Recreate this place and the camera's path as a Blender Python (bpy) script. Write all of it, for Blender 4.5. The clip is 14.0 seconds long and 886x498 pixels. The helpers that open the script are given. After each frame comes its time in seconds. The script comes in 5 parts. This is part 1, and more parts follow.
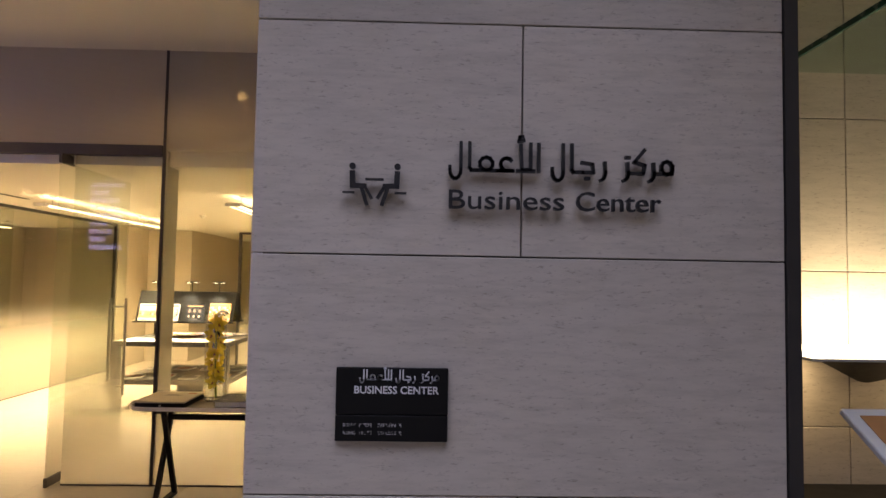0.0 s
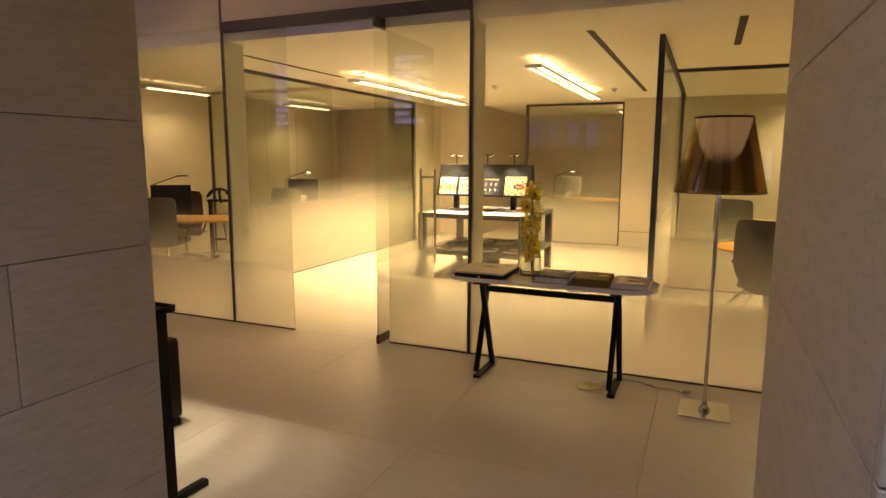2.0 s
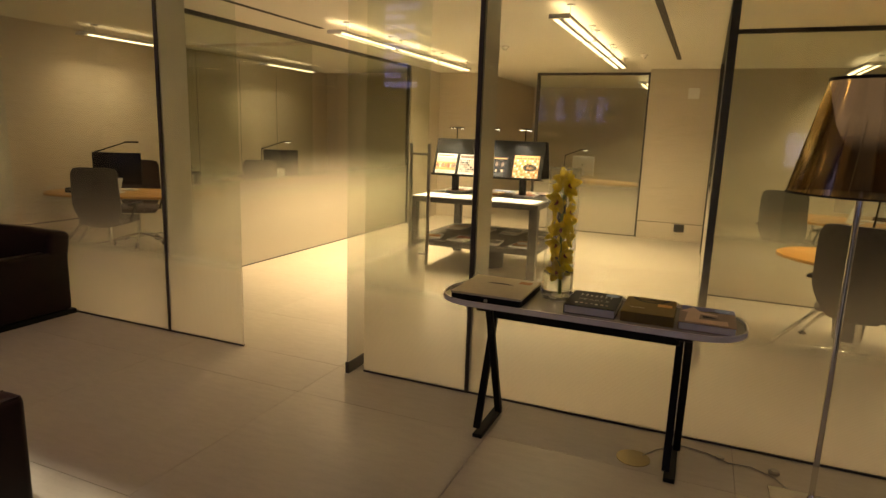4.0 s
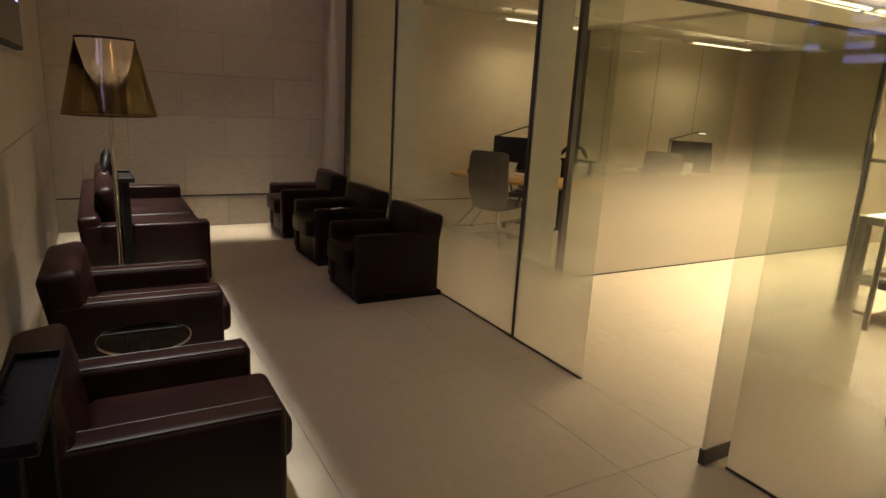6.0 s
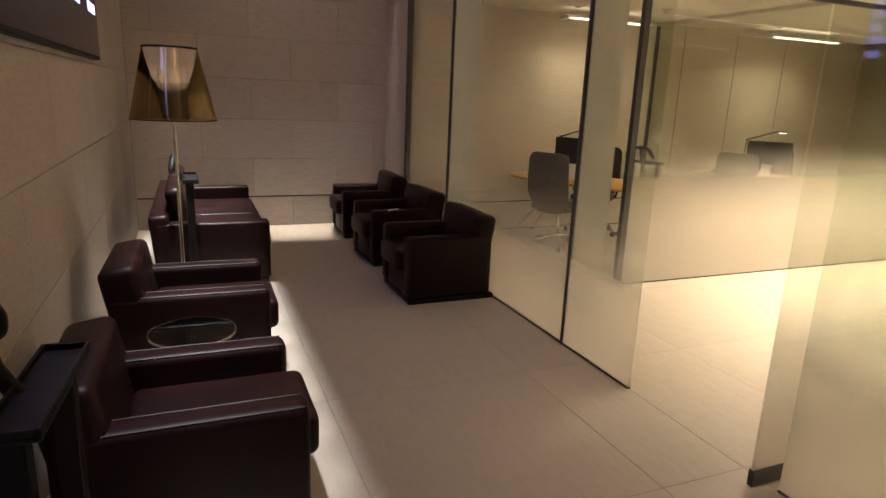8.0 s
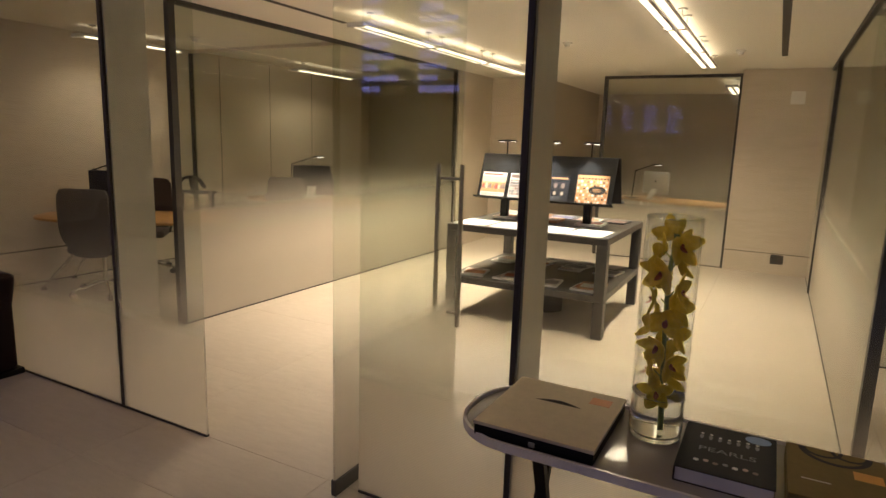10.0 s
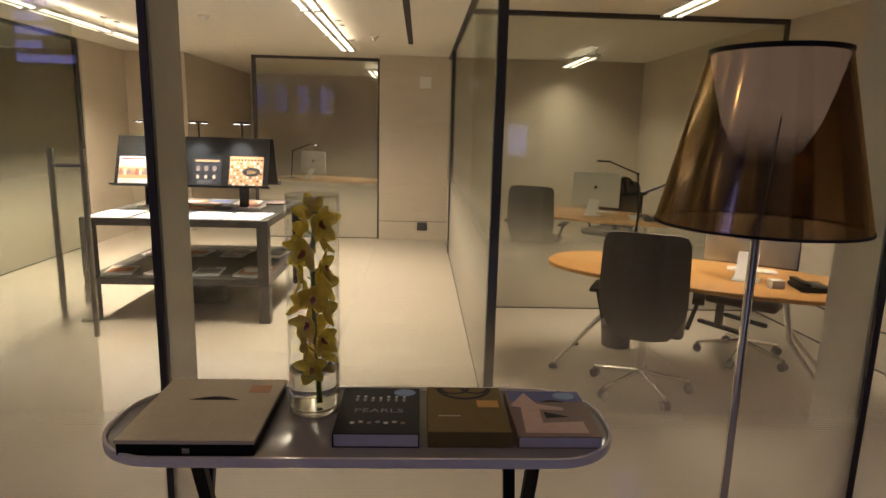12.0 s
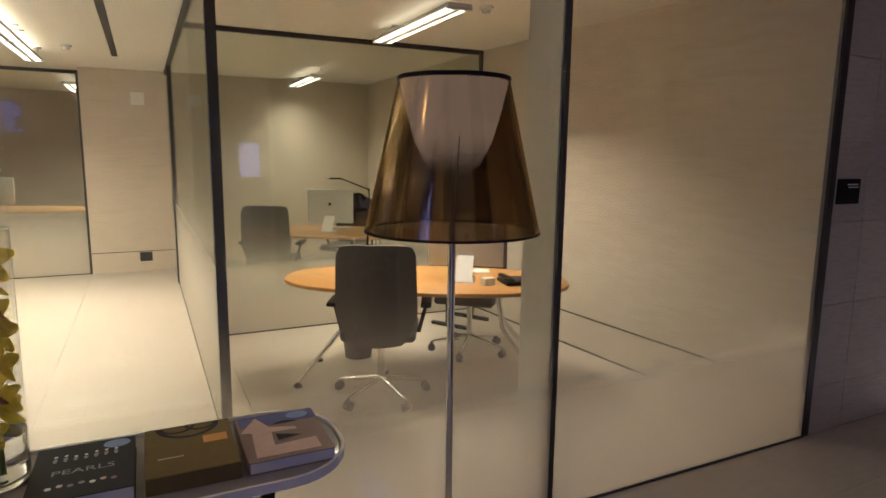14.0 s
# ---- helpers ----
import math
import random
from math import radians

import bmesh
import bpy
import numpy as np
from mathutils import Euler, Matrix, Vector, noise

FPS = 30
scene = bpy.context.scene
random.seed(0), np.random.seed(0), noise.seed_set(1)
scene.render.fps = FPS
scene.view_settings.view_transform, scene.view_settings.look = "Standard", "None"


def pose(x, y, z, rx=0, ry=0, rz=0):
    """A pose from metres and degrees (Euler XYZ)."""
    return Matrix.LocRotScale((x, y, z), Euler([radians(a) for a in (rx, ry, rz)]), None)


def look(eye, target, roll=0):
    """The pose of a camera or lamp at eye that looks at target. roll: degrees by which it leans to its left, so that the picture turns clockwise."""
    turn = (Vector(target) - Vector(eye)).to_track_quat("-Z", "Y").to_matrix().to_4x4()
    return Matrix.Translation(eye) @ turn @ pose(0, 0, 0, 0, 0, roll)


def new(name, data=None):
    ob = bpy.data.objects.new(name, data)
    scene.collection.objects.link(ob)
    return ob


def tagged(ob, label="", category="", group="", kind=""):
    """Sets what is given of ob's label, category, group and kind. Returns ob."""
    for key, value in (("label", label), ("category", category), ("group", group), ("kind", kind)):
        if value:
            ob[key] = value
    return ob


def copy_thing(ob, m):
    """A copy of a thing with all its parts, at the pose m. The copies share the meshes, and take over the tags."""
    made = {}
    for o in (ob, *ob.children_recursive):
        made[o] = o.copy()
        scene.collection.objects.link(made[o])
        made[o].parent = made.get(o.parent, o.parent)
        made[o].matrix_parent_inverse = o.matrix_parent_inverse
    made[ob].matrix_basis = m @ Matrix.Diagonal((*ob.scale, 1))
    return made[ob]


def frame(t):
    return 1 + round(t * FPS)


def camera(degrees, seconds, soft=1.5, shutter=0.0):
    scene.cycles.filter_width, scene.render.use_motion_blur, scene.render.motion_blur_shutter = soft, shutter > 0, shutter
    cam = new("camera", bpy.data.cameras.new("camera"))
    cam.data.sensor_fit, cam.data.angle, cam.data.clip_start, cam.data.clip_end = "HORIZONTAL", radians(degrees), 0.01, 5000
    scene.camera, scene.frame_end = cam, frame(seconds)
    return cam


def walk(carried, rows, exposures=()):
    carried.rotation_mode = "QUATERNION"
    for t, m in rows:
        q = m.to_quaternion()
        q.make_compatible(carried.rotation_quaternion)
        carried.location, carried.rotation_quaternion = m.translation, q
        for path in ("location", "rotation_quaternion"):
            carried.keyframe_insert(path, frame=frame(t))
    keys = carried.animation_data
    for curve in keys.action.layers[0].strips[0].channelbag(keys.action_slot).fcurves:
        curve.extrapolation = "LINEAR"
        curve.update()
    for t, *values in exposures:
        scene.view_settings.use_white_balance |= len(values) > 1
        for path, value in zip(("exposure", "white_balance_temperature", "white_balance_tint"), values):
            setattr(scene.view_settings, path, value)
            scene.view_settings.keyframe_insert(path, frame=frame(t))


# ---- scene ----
cam = camera(71.8, 14.0)
PATH = [
    (0, (0.133, 0.097, 1.708), (0.178, 2.094, 1.811), 1.0),
    (0.3, (0.139, 0.130, 1.700), (0.053, 2.127, 1.768), 0.9),
    (0.5, (0.119, 0.157, 1.693), (-0.076, 2.147, 1.709), 1.0),
    (1, (-0.019, 0.282, 1.662), (-0.514, 2.218, 1.582), 1.1),
    (1.2, (-0.104, 0.378, 1.652), (-0.671, 2.292, 1.539), 0.9),
    (1.5, (-0.245, 0.474, 1.617), (-0.921, 2.351, 1.483), 0.6),
    (1.8, (-0.320, 0.597, 1.625), (-1.076, 2.432, 1.379), 0.2),
    (2, (-0.382, 0.685, 1.582), (-1.161, 2.504, 1.288), 0.2),
    (2.2, (-0.422, 0.817, 1.591), (-1.231, 2.623, 1.301), 0.1),
    (4.5, (-1.037, 2.148, 1.572), (-1.797, 3.955, 1.173), 2.5),
    (5, (-1.190, 2.407, 1.580), (-2.164, 4.107, 1.180), 2.3),
    (5.5, (-1.295, 2.596, 1.571), (-2.599, 4.044, 1.122), 1.4),
    (6, (-1.295, 2.788, 1.581), (-2.985, 3.747, 1.107), 3.1),
    (6.5, (-1.248, 2.884, 1.591), (-3.072, 3.531, 1.086), 3.7),
    (7, (-1.226, 2.913, 1.573), (-3.088, 3.432, 1.058), 2.5),
    (9.5, (-1.278, 3.054, 1.618), (-2.523, 4.574, 1.242), 1.8),
    (10, (-1.280, 3.100, 1.610), (-2.211, 4.835, 1.260), 1.8),
    (10.5, (-1.251, 3.121, 1.613), (-1.907, 4.979, 1.268), 1.7),
    (11, (-1.228, 3.139, 1.608), (-1.633, 5.066, 1.259), 1.6),
    (11.5, (-1.219, 3.154, 1.605), (-1.389, 5.111, 1.230), 1.5),
    (12, (-1.207, 3.154, 1.608), (-1.127, 5.116, 1.228), 1.5),
    (12.5, (-1.181, 3.146, 1.605), (-0.872, 5.089, 1.250), 1.2),
    (13, (-1.160, 3.128, 1.607), (-0.623, 5.026, 1.280), 1.0),
    (13.5, (-1.146, 3.112, 1.608), (-0.410, 4.945, 1.295), 1.0),
    (14, (-1.131, 3.106, 1.611), (-0.265, 4.882, 1.304), 0.7),
]
walk(cam, [(t, look(eye, target, roll)) for t, eye, target, roll in PATH],
     exposures=[(0.0, 0.48, 7700, 10), (1.0, 0.48, 8200, 10), (1.5, 0.4, 8400, 10), (2.2, 0.2, 8500, 10), (4.5, -0.42, 7300, 6), (5.5, -0.45, 7000, 6), (6.0, -0.25, 6600, 6), (7.0, 0.3, 6000, 10),
                (9.5, -0.4, 5800, 15), (11.0, -0.65, 5700, 16), (12.5, -0.3, 5400, 18), (14.0, 0.0, 5200, 15)])

# ---- plan ----
G = 5.215            # glass front of the business centre
SOUTH = 2.35         # lounge face of the stone wall behind the armchairs
CEIL = 2.63          # ceiling inside the business centre
BACK = 12.15         # back wall of the business centre
HALL = 3.6           # ceiling of corridor and lounge
WEST = -8.75         # end wall of the lounge
EAST = 4.6
OFFICE_E = 1.98      # inner faces of the office side walls
OFFICE_W = -7.98

# ---- world and light ----
world = bpy.data.worlds.new("world")
scene.world = world
world.use_nodes = True
world.node_tree.nodes["Background"].inputs[0].default_value = (0.5, 0.55, 0.7, 1)
world.node_tree.nodes["Background"].inputs[1].default_value = 0.02

WARM = (1.0, 0.77, 0.48)
SOFT_WARM = (1.0, 0.85, 0.66)
COOL = (0.52, 0.60, 1.0)


def area(name, x, y, z, sx, sy, watts, colour, spread=180, aim=None):
    d = bpy.data.lights.new(name, "AREA")
    d.shape, d.size, d.size_y, d.energy, d.color, d.spread = "RECTANGLE", sx, sy, watts, colour, radians(spread)
    ob = new(name, d)
    ob.matrix_world = look((x, y, z), aim) if aim else pose(x, y, z)
    return ob


def spot(name, eye, aim, watts, colour, angle, blend=0.6, radius=0.03):
    d = bpy.data.lights.new(name, "SPOT")
    d.energy, d.color, d.spot_size, d.spot_blend, d.shadow_soft_size = watts, colour, radians(angle), blend, radius
    ob = new(name, d)
    ob.matrix_world = look(eye, aim)
    return ob


area("corridor_ceiling_light", -0.9, -0.1, HALL - 0.05, 4.2, 1.6, 42, COOL, 112)
for k in range(1, 17):
    spot("wall_washer", (-8.55 + 0.4 * k, 2.97, HALL - 0.05), (-8.55 + 0.4 * k, 3.0, 0), 660 * min(1.0, 0.03 + 0.10 * (16 - k)), (1.0, 0.93, 0.84), 20.5, 0.45, 0.05)
area("end_wall_washer", WEST + 0.35, 3.8, HALL - 0.04, 0.05, 2.6, 12, SOFT_WARM, 20)
# unseen wide warm spots, added as fill for the lounge floor and walls
for x, w in ((-7.0, 18), (-4.4, 18), (-1.8, 12), (0.8, 7)):
    spot("lounge_fill_spot", (x, 4.1, HALL - 0.06), (x, 4.1, 0), w, (1.0, 0.62, 0.25), 160, 0.5, 0.06)
spot("wall_downlight", (-7.40, 2.62, HALL - 0.06), (-7.40, 2.60, 0), 300, SOFT_WARM, 15, 0.8)
spot("east_downlight", (3.9, 4.5, HALL - 0.06), (3.9, 4.5, 0), 420, (1.0, 0.92, 0.86), 34, 0.5)

# ---- materials ----


def material(name, colour, rough=0.5, metal=0.0, spec=0.5):
    m = bpy.data.materials.new(name)
    m.use_nodes = True
    b = m.node_tree.nodes["Principled BSDF"]
    b.inputs["Base Color"].default_value = (*colour, 1)
    b.inputs["Roughness"].default_value, b.inputs["Metallic"].default_value = rough, metal
    b.inputs["Specular IOR Level"].default_value = spec
    return m, m.node_tree, b


def mapping(nt, scale, source="Object"):
    co = nt.nodes.new("ShaderNodeTexCoord")
    mp = nt.nodes.new("ShaderNodeMapping")
    mp.inputs["Scale"].default_value = scale
    nt.links.new(co.outputs[source], mp.inputs["Vector"])
    return mp.outputs["Vector"]


def world_mapping(nt, scale):
    geo = nt.nodes.new("ShaderNodeNewGeometry")
    mp = nt.nodes.new("ShaderNodeMapping")
    mp.inputs["Scale"].default_value = scale
    nt.links.new(geo.outputs["Position"], mp.inputs["Vector"])
    return mp.outputs["Vector"]


def tex(nt, vec, scale, detail=4, rough=0.6):
    n = nt.nodes.new("ShaderNodeTexNoise")
    n.inputs["Scale"].default_value, n.inputs["Detail"].default_value, n.inputs["Roughness"].default_value = scale, detail, rough
    nt.links.new(vec, n.inputs["Vector"])
    return n.outputs["Fac"]


def ramp(nt, fac, stops):
    r = nt.nodes.new("ShaderNodeValToRGB")
    e = r.color_ramp.elements
    while len(e) < len(stops):
        e.new(0.5)
    for el, (p, c) in zip(e, stops):
        el.position, el.color = p, (*c, 1)
    nt.links.new(fac, r.inputs["Fac"])
    return r.outputs["Color"]


def mix_col(nt, fac, a, b, mode="MIX"):
    n = nt.nodes.new("ShaderNodeMix")
    n.data_type, n.blend_type = "RGBA", mode
    for key, v in ((0, fac), (6, a), (7, b)):
        if isinstance(v, (int, float)):
            n.inputs[key].default_value = v
        elif isinstance(v, tuple):
            n.inputs[key].default_value = (*v, 1)
        else:
            nt.links.new(v, n.inputs[key])
    return n.outputs[2]


def bump(nt, bsdf, fac, strength, distance=0.002):
    n = nt.nodes.new("ShaderNodeBump")
    n.inputs["Strength"].default_value, n.inputs["Distance"].default_value = strength, distance
    nt.links.new(fac, n.inputs["Height"])
    nt.links.new(n.outputs["Normal"], bsdf.inputs["Normal"])


def rough_from(nt, bsdf, fac, lo, hi):
    n = nt.nodes.new("ShaderNodeMapRange")
    n.inputs["To Min"].default_value, n.inputs["To Max"].default_value = lo, hi
    nt.links.new(fac, n.inputs["Value"])
    nt.links.new(n.outputs["Result"], bsdf.inputs["Roughness"])


def random_tone(nt, colour, amount):
    info = nt.nodes.new("ShaderNodeObjectInfo")
    hsv = nt.nodes.new("ShaderNodeHueSaturation")
    r = nt.nodes.new("ShaderNodeMapRange")
    r.inputs["To Min"].default_value, r.inputs["To Max"].default_value = 1 - amount, 1 + amount
    nt.links.new(info.outputs["Random"], r.inputs["Value"])
    nt.links.new(r.outputs["Result"], hsv.inputs["Value"])
    nt.links.new(colour, hsv.inputs["Color"])
    return hsv.outputs["Color"]


def stone(name, light, dark, rough, grain=(2.6, 2.6, 13.0), tone=0.05, pits=0.6):
    """Veined limestone with streaks along the bed, fine pits and a soft cloudiness."""
    m, nt, b = material(name, light, rough)
    streak = tex(nt, world_mapping(nt, grain), 5.0, 7, 0.65)
    cloud = tex(nt, world_mapping(nt, (1, 1, 1)), 1.3, 3)
    fine = tex(nt, world_mapping(nt, (1, 1, 3.2)), 55, 5, 0.75)
    base = ramp(nt, streak, [(0.32, dark), (0.55, light), (0.8, tuple(min(1, c * 1.08) for c in light))])
    base = mix_col(nt, ramp(nt, cloud, [(0.35, (0, 0, 0)), (0.7, (0.35, 0.35, 0.35))]), base, dark)
    spots = ramp(nt, fine, [(0.33, (0.50, 0.47, 0.45)), (0.43, (1, 1, 1))])
    base = mix_col(nt, pits, base, spots, "MULTIPLY")
    nt.links.new(random_tone(nt, base, tone), b.inputs["Base Color"])
    rough_from(nt, b, cloud, rough - 0.08, rough + 0.1)
    bump(nt, b, fine, 0.15, 0.0012)
    return m


M_STONE = stone("limestone_cladding", (0.57, 0.505, 0.43), (0.475, 0.42, 0.355), 0.55, (2.2, 2.2, 13.0), 0.05, 0.65)
M_STONE_IN = stone("honed_limestone", (0.62, 0.55, 0.45), (0.545, 0.475, 0.375), 0.46, (0.8, 0.8, 6.0), 0.03, 0.2)
M_FLOOR = stone("limestone_floor", (0.50, 0.45, 0.37), (0.46, 0.41, 0.335), 0.42, (1.5, 5.0, 1.0), 0.025, 0.2)
M_JOINT, _, _ = material("dark_joint", (0.06, 0.052, 0.046), 0.9)
M_CEIL, nt, b = material("white_plaster", (0.78, 0.74, 0.66), 0.9)
bump(nt, b, tex(nt, world_mapping(nt, (1, 1, 1)), 60), 0.08)


def plain(name, colour, rough, metal=0.0, spec=0.5, noise_scale=30, vary=0.12, relief=0.1):
    """A nearly plain finish with a little wear: tone, gloss and relief vary slightly."""
    m, nt, b = material(name, colour, rough, metal, spec)
    big = tex(nt, mapping(nt, (1, 1, 1)), noise_scale * 0.15, 3)
    fine = tex(nt, mapping(nt, (1, 1, 1)), noise_scale, 5)
    lo, hi = tuple(c * (1 - vary) for c in colour), tuple(min(1, c * (1 + vary)) for c in colour)
    nt.links.new(mix_col(nt, 0.5, ramp(nt, big, [(0.3, lo), (0.7, hi)]), ramp(nt, fine, [(0.3, lo), (0.7, hi)])), b.inputs["Base Color"])
    rough_from(nt, b, fine, max(0.03, rough - 0.06), min(1, rough + 0.08))
    bump(nt, b, fine, relief, 0.001)
    return m


M_GROUT = plain("brown_grout", (0.23, 0.20, 0.16), 0.9)
M_BLACK = plain("black_metal", (0.008, 0.0072, 0.0068), 0.5, 0, 0.2)
M_FRAME = plain("dark_bronze_frame", (0.045, 0.040, 0.036), 0.5)
M_FIN = plain("grey_steel_fin", (0.55, 0.53, 0.47), 0.45, 0.1)
M_CHROME = plain("chrome", (0.75, 0.74, 0.72), 0.10, 1.0, 0.5, 20, 0.03, 0.0)
M_STEEL = plain("brushed_steel", (0.42, 0.41, 0.38), 0.32, 1.0)
M_BRASS = plain("dull_brass", (0.30, 0.24, 0.13), 0.45, 0.9)
M_WHITE = plain("white_lacquer", (0.82, 0.80, 0.78), 0.18, 0, 0.5, 40, 0.03, 0.02)
M_TABLETOP = plain("grey_glossy_lacquer", (0.36, 0.345, 0.315), 0.12, 0, 0.5, 30, 0.03, 0.01)
M_HANDLE = plain("satin_steel", (0.50, 0.47, 0.42), 0.4, 0.35)
M_PAPER = plain("white_paper", (0.80, 0.79, 0.76), 0.7, 0, 0.3, 50, 0.04)
M_PLASTIC = plain("black_plastic", (0.010, 0.010, 0.011), 0.38, 0, 0.35)
M_ALU = plain("silver_aluminium", (0.76, 0.76, 0.75), 0.35, 0.0, 0.5, 60, 0.03, 0.02)
M_DARKTABLE = plain("dark_grey_lacquer", (0.055, 0.051, 0.046), 0.38, 0, 0.5, 25, 0.1, 0.04)
M_CHAIRCLOTH = plain("charcoal_mesh_cloth", (0.13, 0.115, 0.10), 0.85, 0, 0.3, 220, 0.25, 0.6)
M_BOXLID = plain("beige_linen_board", (0.68, 0.61, 0.44), 0.8, 0, 0.3, 160, 0.08, 0.3)
M_OLIVE = plain("olive_gold_cloth_cover", (0.20, 0.145, 0.045), 0.7, 0, 0.3, 200, 0.12, 0.3)
M_CHARCOAL = plain("charcoal_book_cover", (0.024, 0.025, 0.030), 0.62, 0, 0.25, 150, 0.12, 0.15)
M_PINK = plain("pale_pink_print", (0.62, 0.45, 0.38), 0.45)
M_BROWN = plain("brown_print", (0.26, 0.18, 0.15), 0.45)
M_BLUE = plain("blue_print", (0.10, 0.12, 0.34), 0.45)
M_SKYBLUE = plain("pale_blue_sticker", (0.26, 0.38, 0.66), 0.5)
M_ORANGE = plain("orange_sticker", (0.72, 0.36, 0.06), 0.5)
M_TERRACOTTA = plain("terracotta_sticker", (0.52, 0.24, 0.09), 0.55)
M_GREYTEXT = plain("grey_print", (0.28, 0.28, 0.29), 0.6)
M_SIGNGREY = plain("silver_lettering", (0.72, 0.71, 0.72), 0.5)
M_SIGN = plain("dark_bronze_letter", (0.020, 0.018, 0.018), 0.45)
M_LEATHERDARK = plain("dark_brown_leather", (0.050, 0.030, 0.026), 0.5)


def leather():
    m, nt, b = material("oxblood_leather", (0.03, 0.009, 0.008), 0.42, 0, 0.2)
    v = nt.nodes.new("ShaderNodeTexVoronoi")
    v.inputs["Scale"].default_value = 260
    nt.links.new(mapping(nt, (1, 1, 1)), v.inputs["Vector"])
    big = tex(nt, mapping(nt, (1, 1, 1)), 3.0, 4)
    nt.links.new(ramp(nt, big, [(0.3, (0.0072, 0.0019, 0.0018)), (0.7, (0.0145, 0.0034, 0.0030))]), b.inputs["Base Color"])
    rough_from(nt, b, big, 0.36, 0.52)
    bump(nt, b, v.outputs["Distance"], 0.25, 0.0008)
    return m


def wood():
    m, nt, b = material("honey_oak_veneer", (0.55, 0.29, 0.085), 0.35)
    g = tex(nt, mapping(nt, (1.2, 14, 14)), 5, 6, 0.6)
    f = tex(nt, mapping(nt, (2, 90, 90)), 6, 3, 0.5)
    c = ramp(nt, g, [(0.28, (0.40, 0.185, 0.045)), (0.55, (0.56, 0.30, 0.085)), (0.8, (0.64, 0.37, 0.12))])
    nt.links.new(mix_col(nt, 0.35, c, ramp(nt, f, [(0.35, (0.55, 0.5, 0.45)), (0.6, (1, 1, 1))]), "MULTIPLY"), b.inputs["Base Color"])
    bump(nt, b, f, 0.1, 0.0006)
    return m


def grazing(nt, least, power=4.0, most=0.30):
    """Share of gloss of a clear sheet: little head on, much at a grazing angle."""
    lw = nt.nodes.new("ShaderNodeLayerWeight")
    lw.inputs["Blend"].default_value = 0.5
    p = nt.nodes.new("ShaderNodeMath")
    p.operation, p.inputs[1].default_value = "POWER", power
    nt.links.new(lw.outputs["Facing"], p.inputs[0])
    r = nt.nodes.new("ShaderNodeMapRange")
    r.inputs["To Min"].default_value, r.inputs["To Max"].default_value = least, most
    nt.links.new(p.outputs[0], r.inputs["Value"])
    return r.outputs["Result"]


def frosted(name, low_full, low_clear, top_clear=9.0, top_full=9.5, tint=(0.93, 0.95, 0.92), most=0.82):
    """Clear glass printed with a fine white dot screen that thins out with height."""
    m = bpy.data.materials.new(name)
    m.use_nodes = True
    nt = m.node_tree
    nt.nodes.clear()
    out = nt.nodes.new("ShaderNodeOutputMaterial")
    geo = nt.nodes.new("ShaderNodeNewGeometry")
    xyz = nt.nodes.new("ShaderNodeSeparateXYZ")
    nt.links.new(geo.outputs["Position"], xyz.inputs[0])
    low = nt.nodes.new("ShaderNodeMapRange")
    low.interpolation_type = "SMOOTHSTEP"
    for key, v in (("From Min", low_full), ("From Max", low_clear), ("To Min", most), ("To Max", 0.0)):
        low.inputs[key].default_value = v
    nt.links.new(xyz.outputs["Z"], low.inputs["Value"])
    top = nt.nodes.new("ShaderNodeMapRange")
    top.interpolation_type = "SMOOTHSTEP"
    for key, v in (("From Min", top_clear), ("From Max", top_full), ("To Min", 0.0), ("To Max", most)):
        top.inputs[key].default_value = v
    nt.links.new(xyz.outputs["Z"], top.inputs["Value"])
    both = nt.nodes.new("ShaderNodeMath")
    both.operation = "MAXIMUM"
    nt.links.new(low.outputs["Result"], both.inputs[0])
    nt.links.new(top.outputs["Result"], both.inputs[1])
    lines = [nt.nodes.new("ShaderNodeMath") for _ in range(4)]
    for n, op, v in zip(lines, ("MULTIPLY", "SINE", "MULTIPLY_ADD", "MULTIPLY"), (2 * math.pi / 0.0075, 0, 0.07, 0)):
        n.operation, n.inputs[1].default_value = op, v
    lines[2].inputs[2].default_value = 0.97
    nt.links.new(xyz.outputs["Z"], lines[0].inputs[0])
    nt.links.new(lines[0].outputs[0], lines[1].inputs[0])
    nt.links.new(lines[1].outputs[0], lines[2].inputs[0])
    nt.links.new(both.outputs[0], lines[3].inputs[0])
    nt.links.new(lines[2].outputs[0], lines[3].inputs[1])
    clear = nt.nodes.new("ShaderNodeBsdfTransparent")
    clear.inputs["Color"].default_value = (*tint, 1)
    gloss = nt.nodes.new("ShaderNodeBsdfGlossy")
    gloss.inputs["Roughness"].default_value = 0.02
    pane = nt.nodes.new("ShaderNodeMixShader")
    nt.links.new(grazing(nt, 0.03), pane.inputs["Fac"])
    nt.links.new(clear.outputs[0], pane.inputs[1])
    nt.links.new(gloss.outputs[0], pane.inputs[2])
    white = nt.nodes.new("ShaderNodeBsdfDiffuse")
    white.inputs["Color"].default_value = (0.74, 0.70, 0.62, 1)
    thru = nt.nodes.new("ShaderNodeBsdfTranslucent")
    thru.inputs["Color"].default_value = (0.80, 0.74, 0.64, 1)
    frit = nt.nodes.new("ShaderNodeMixShader")
    frit.inputs["Fac"].default_value = 0.55
    nt.links.new(white.outputs[0], frit.inputs[1])
    nt.links.new(thru.outputs[0], frit.inputs[2])
    mix = nt.nodes.new("ShaderNodeMixShader")
    nt.links.new(lines[3].outputs[0], mix.inputs["Fac"])
    nt.links.new(pane.outputs[0], mix.inputs[1])
    nt.links.new(frit.outputs[0], mix.inputs[2])
    nt.links.new(mix.outputs[0], out.inputs["Surface"])
    return m


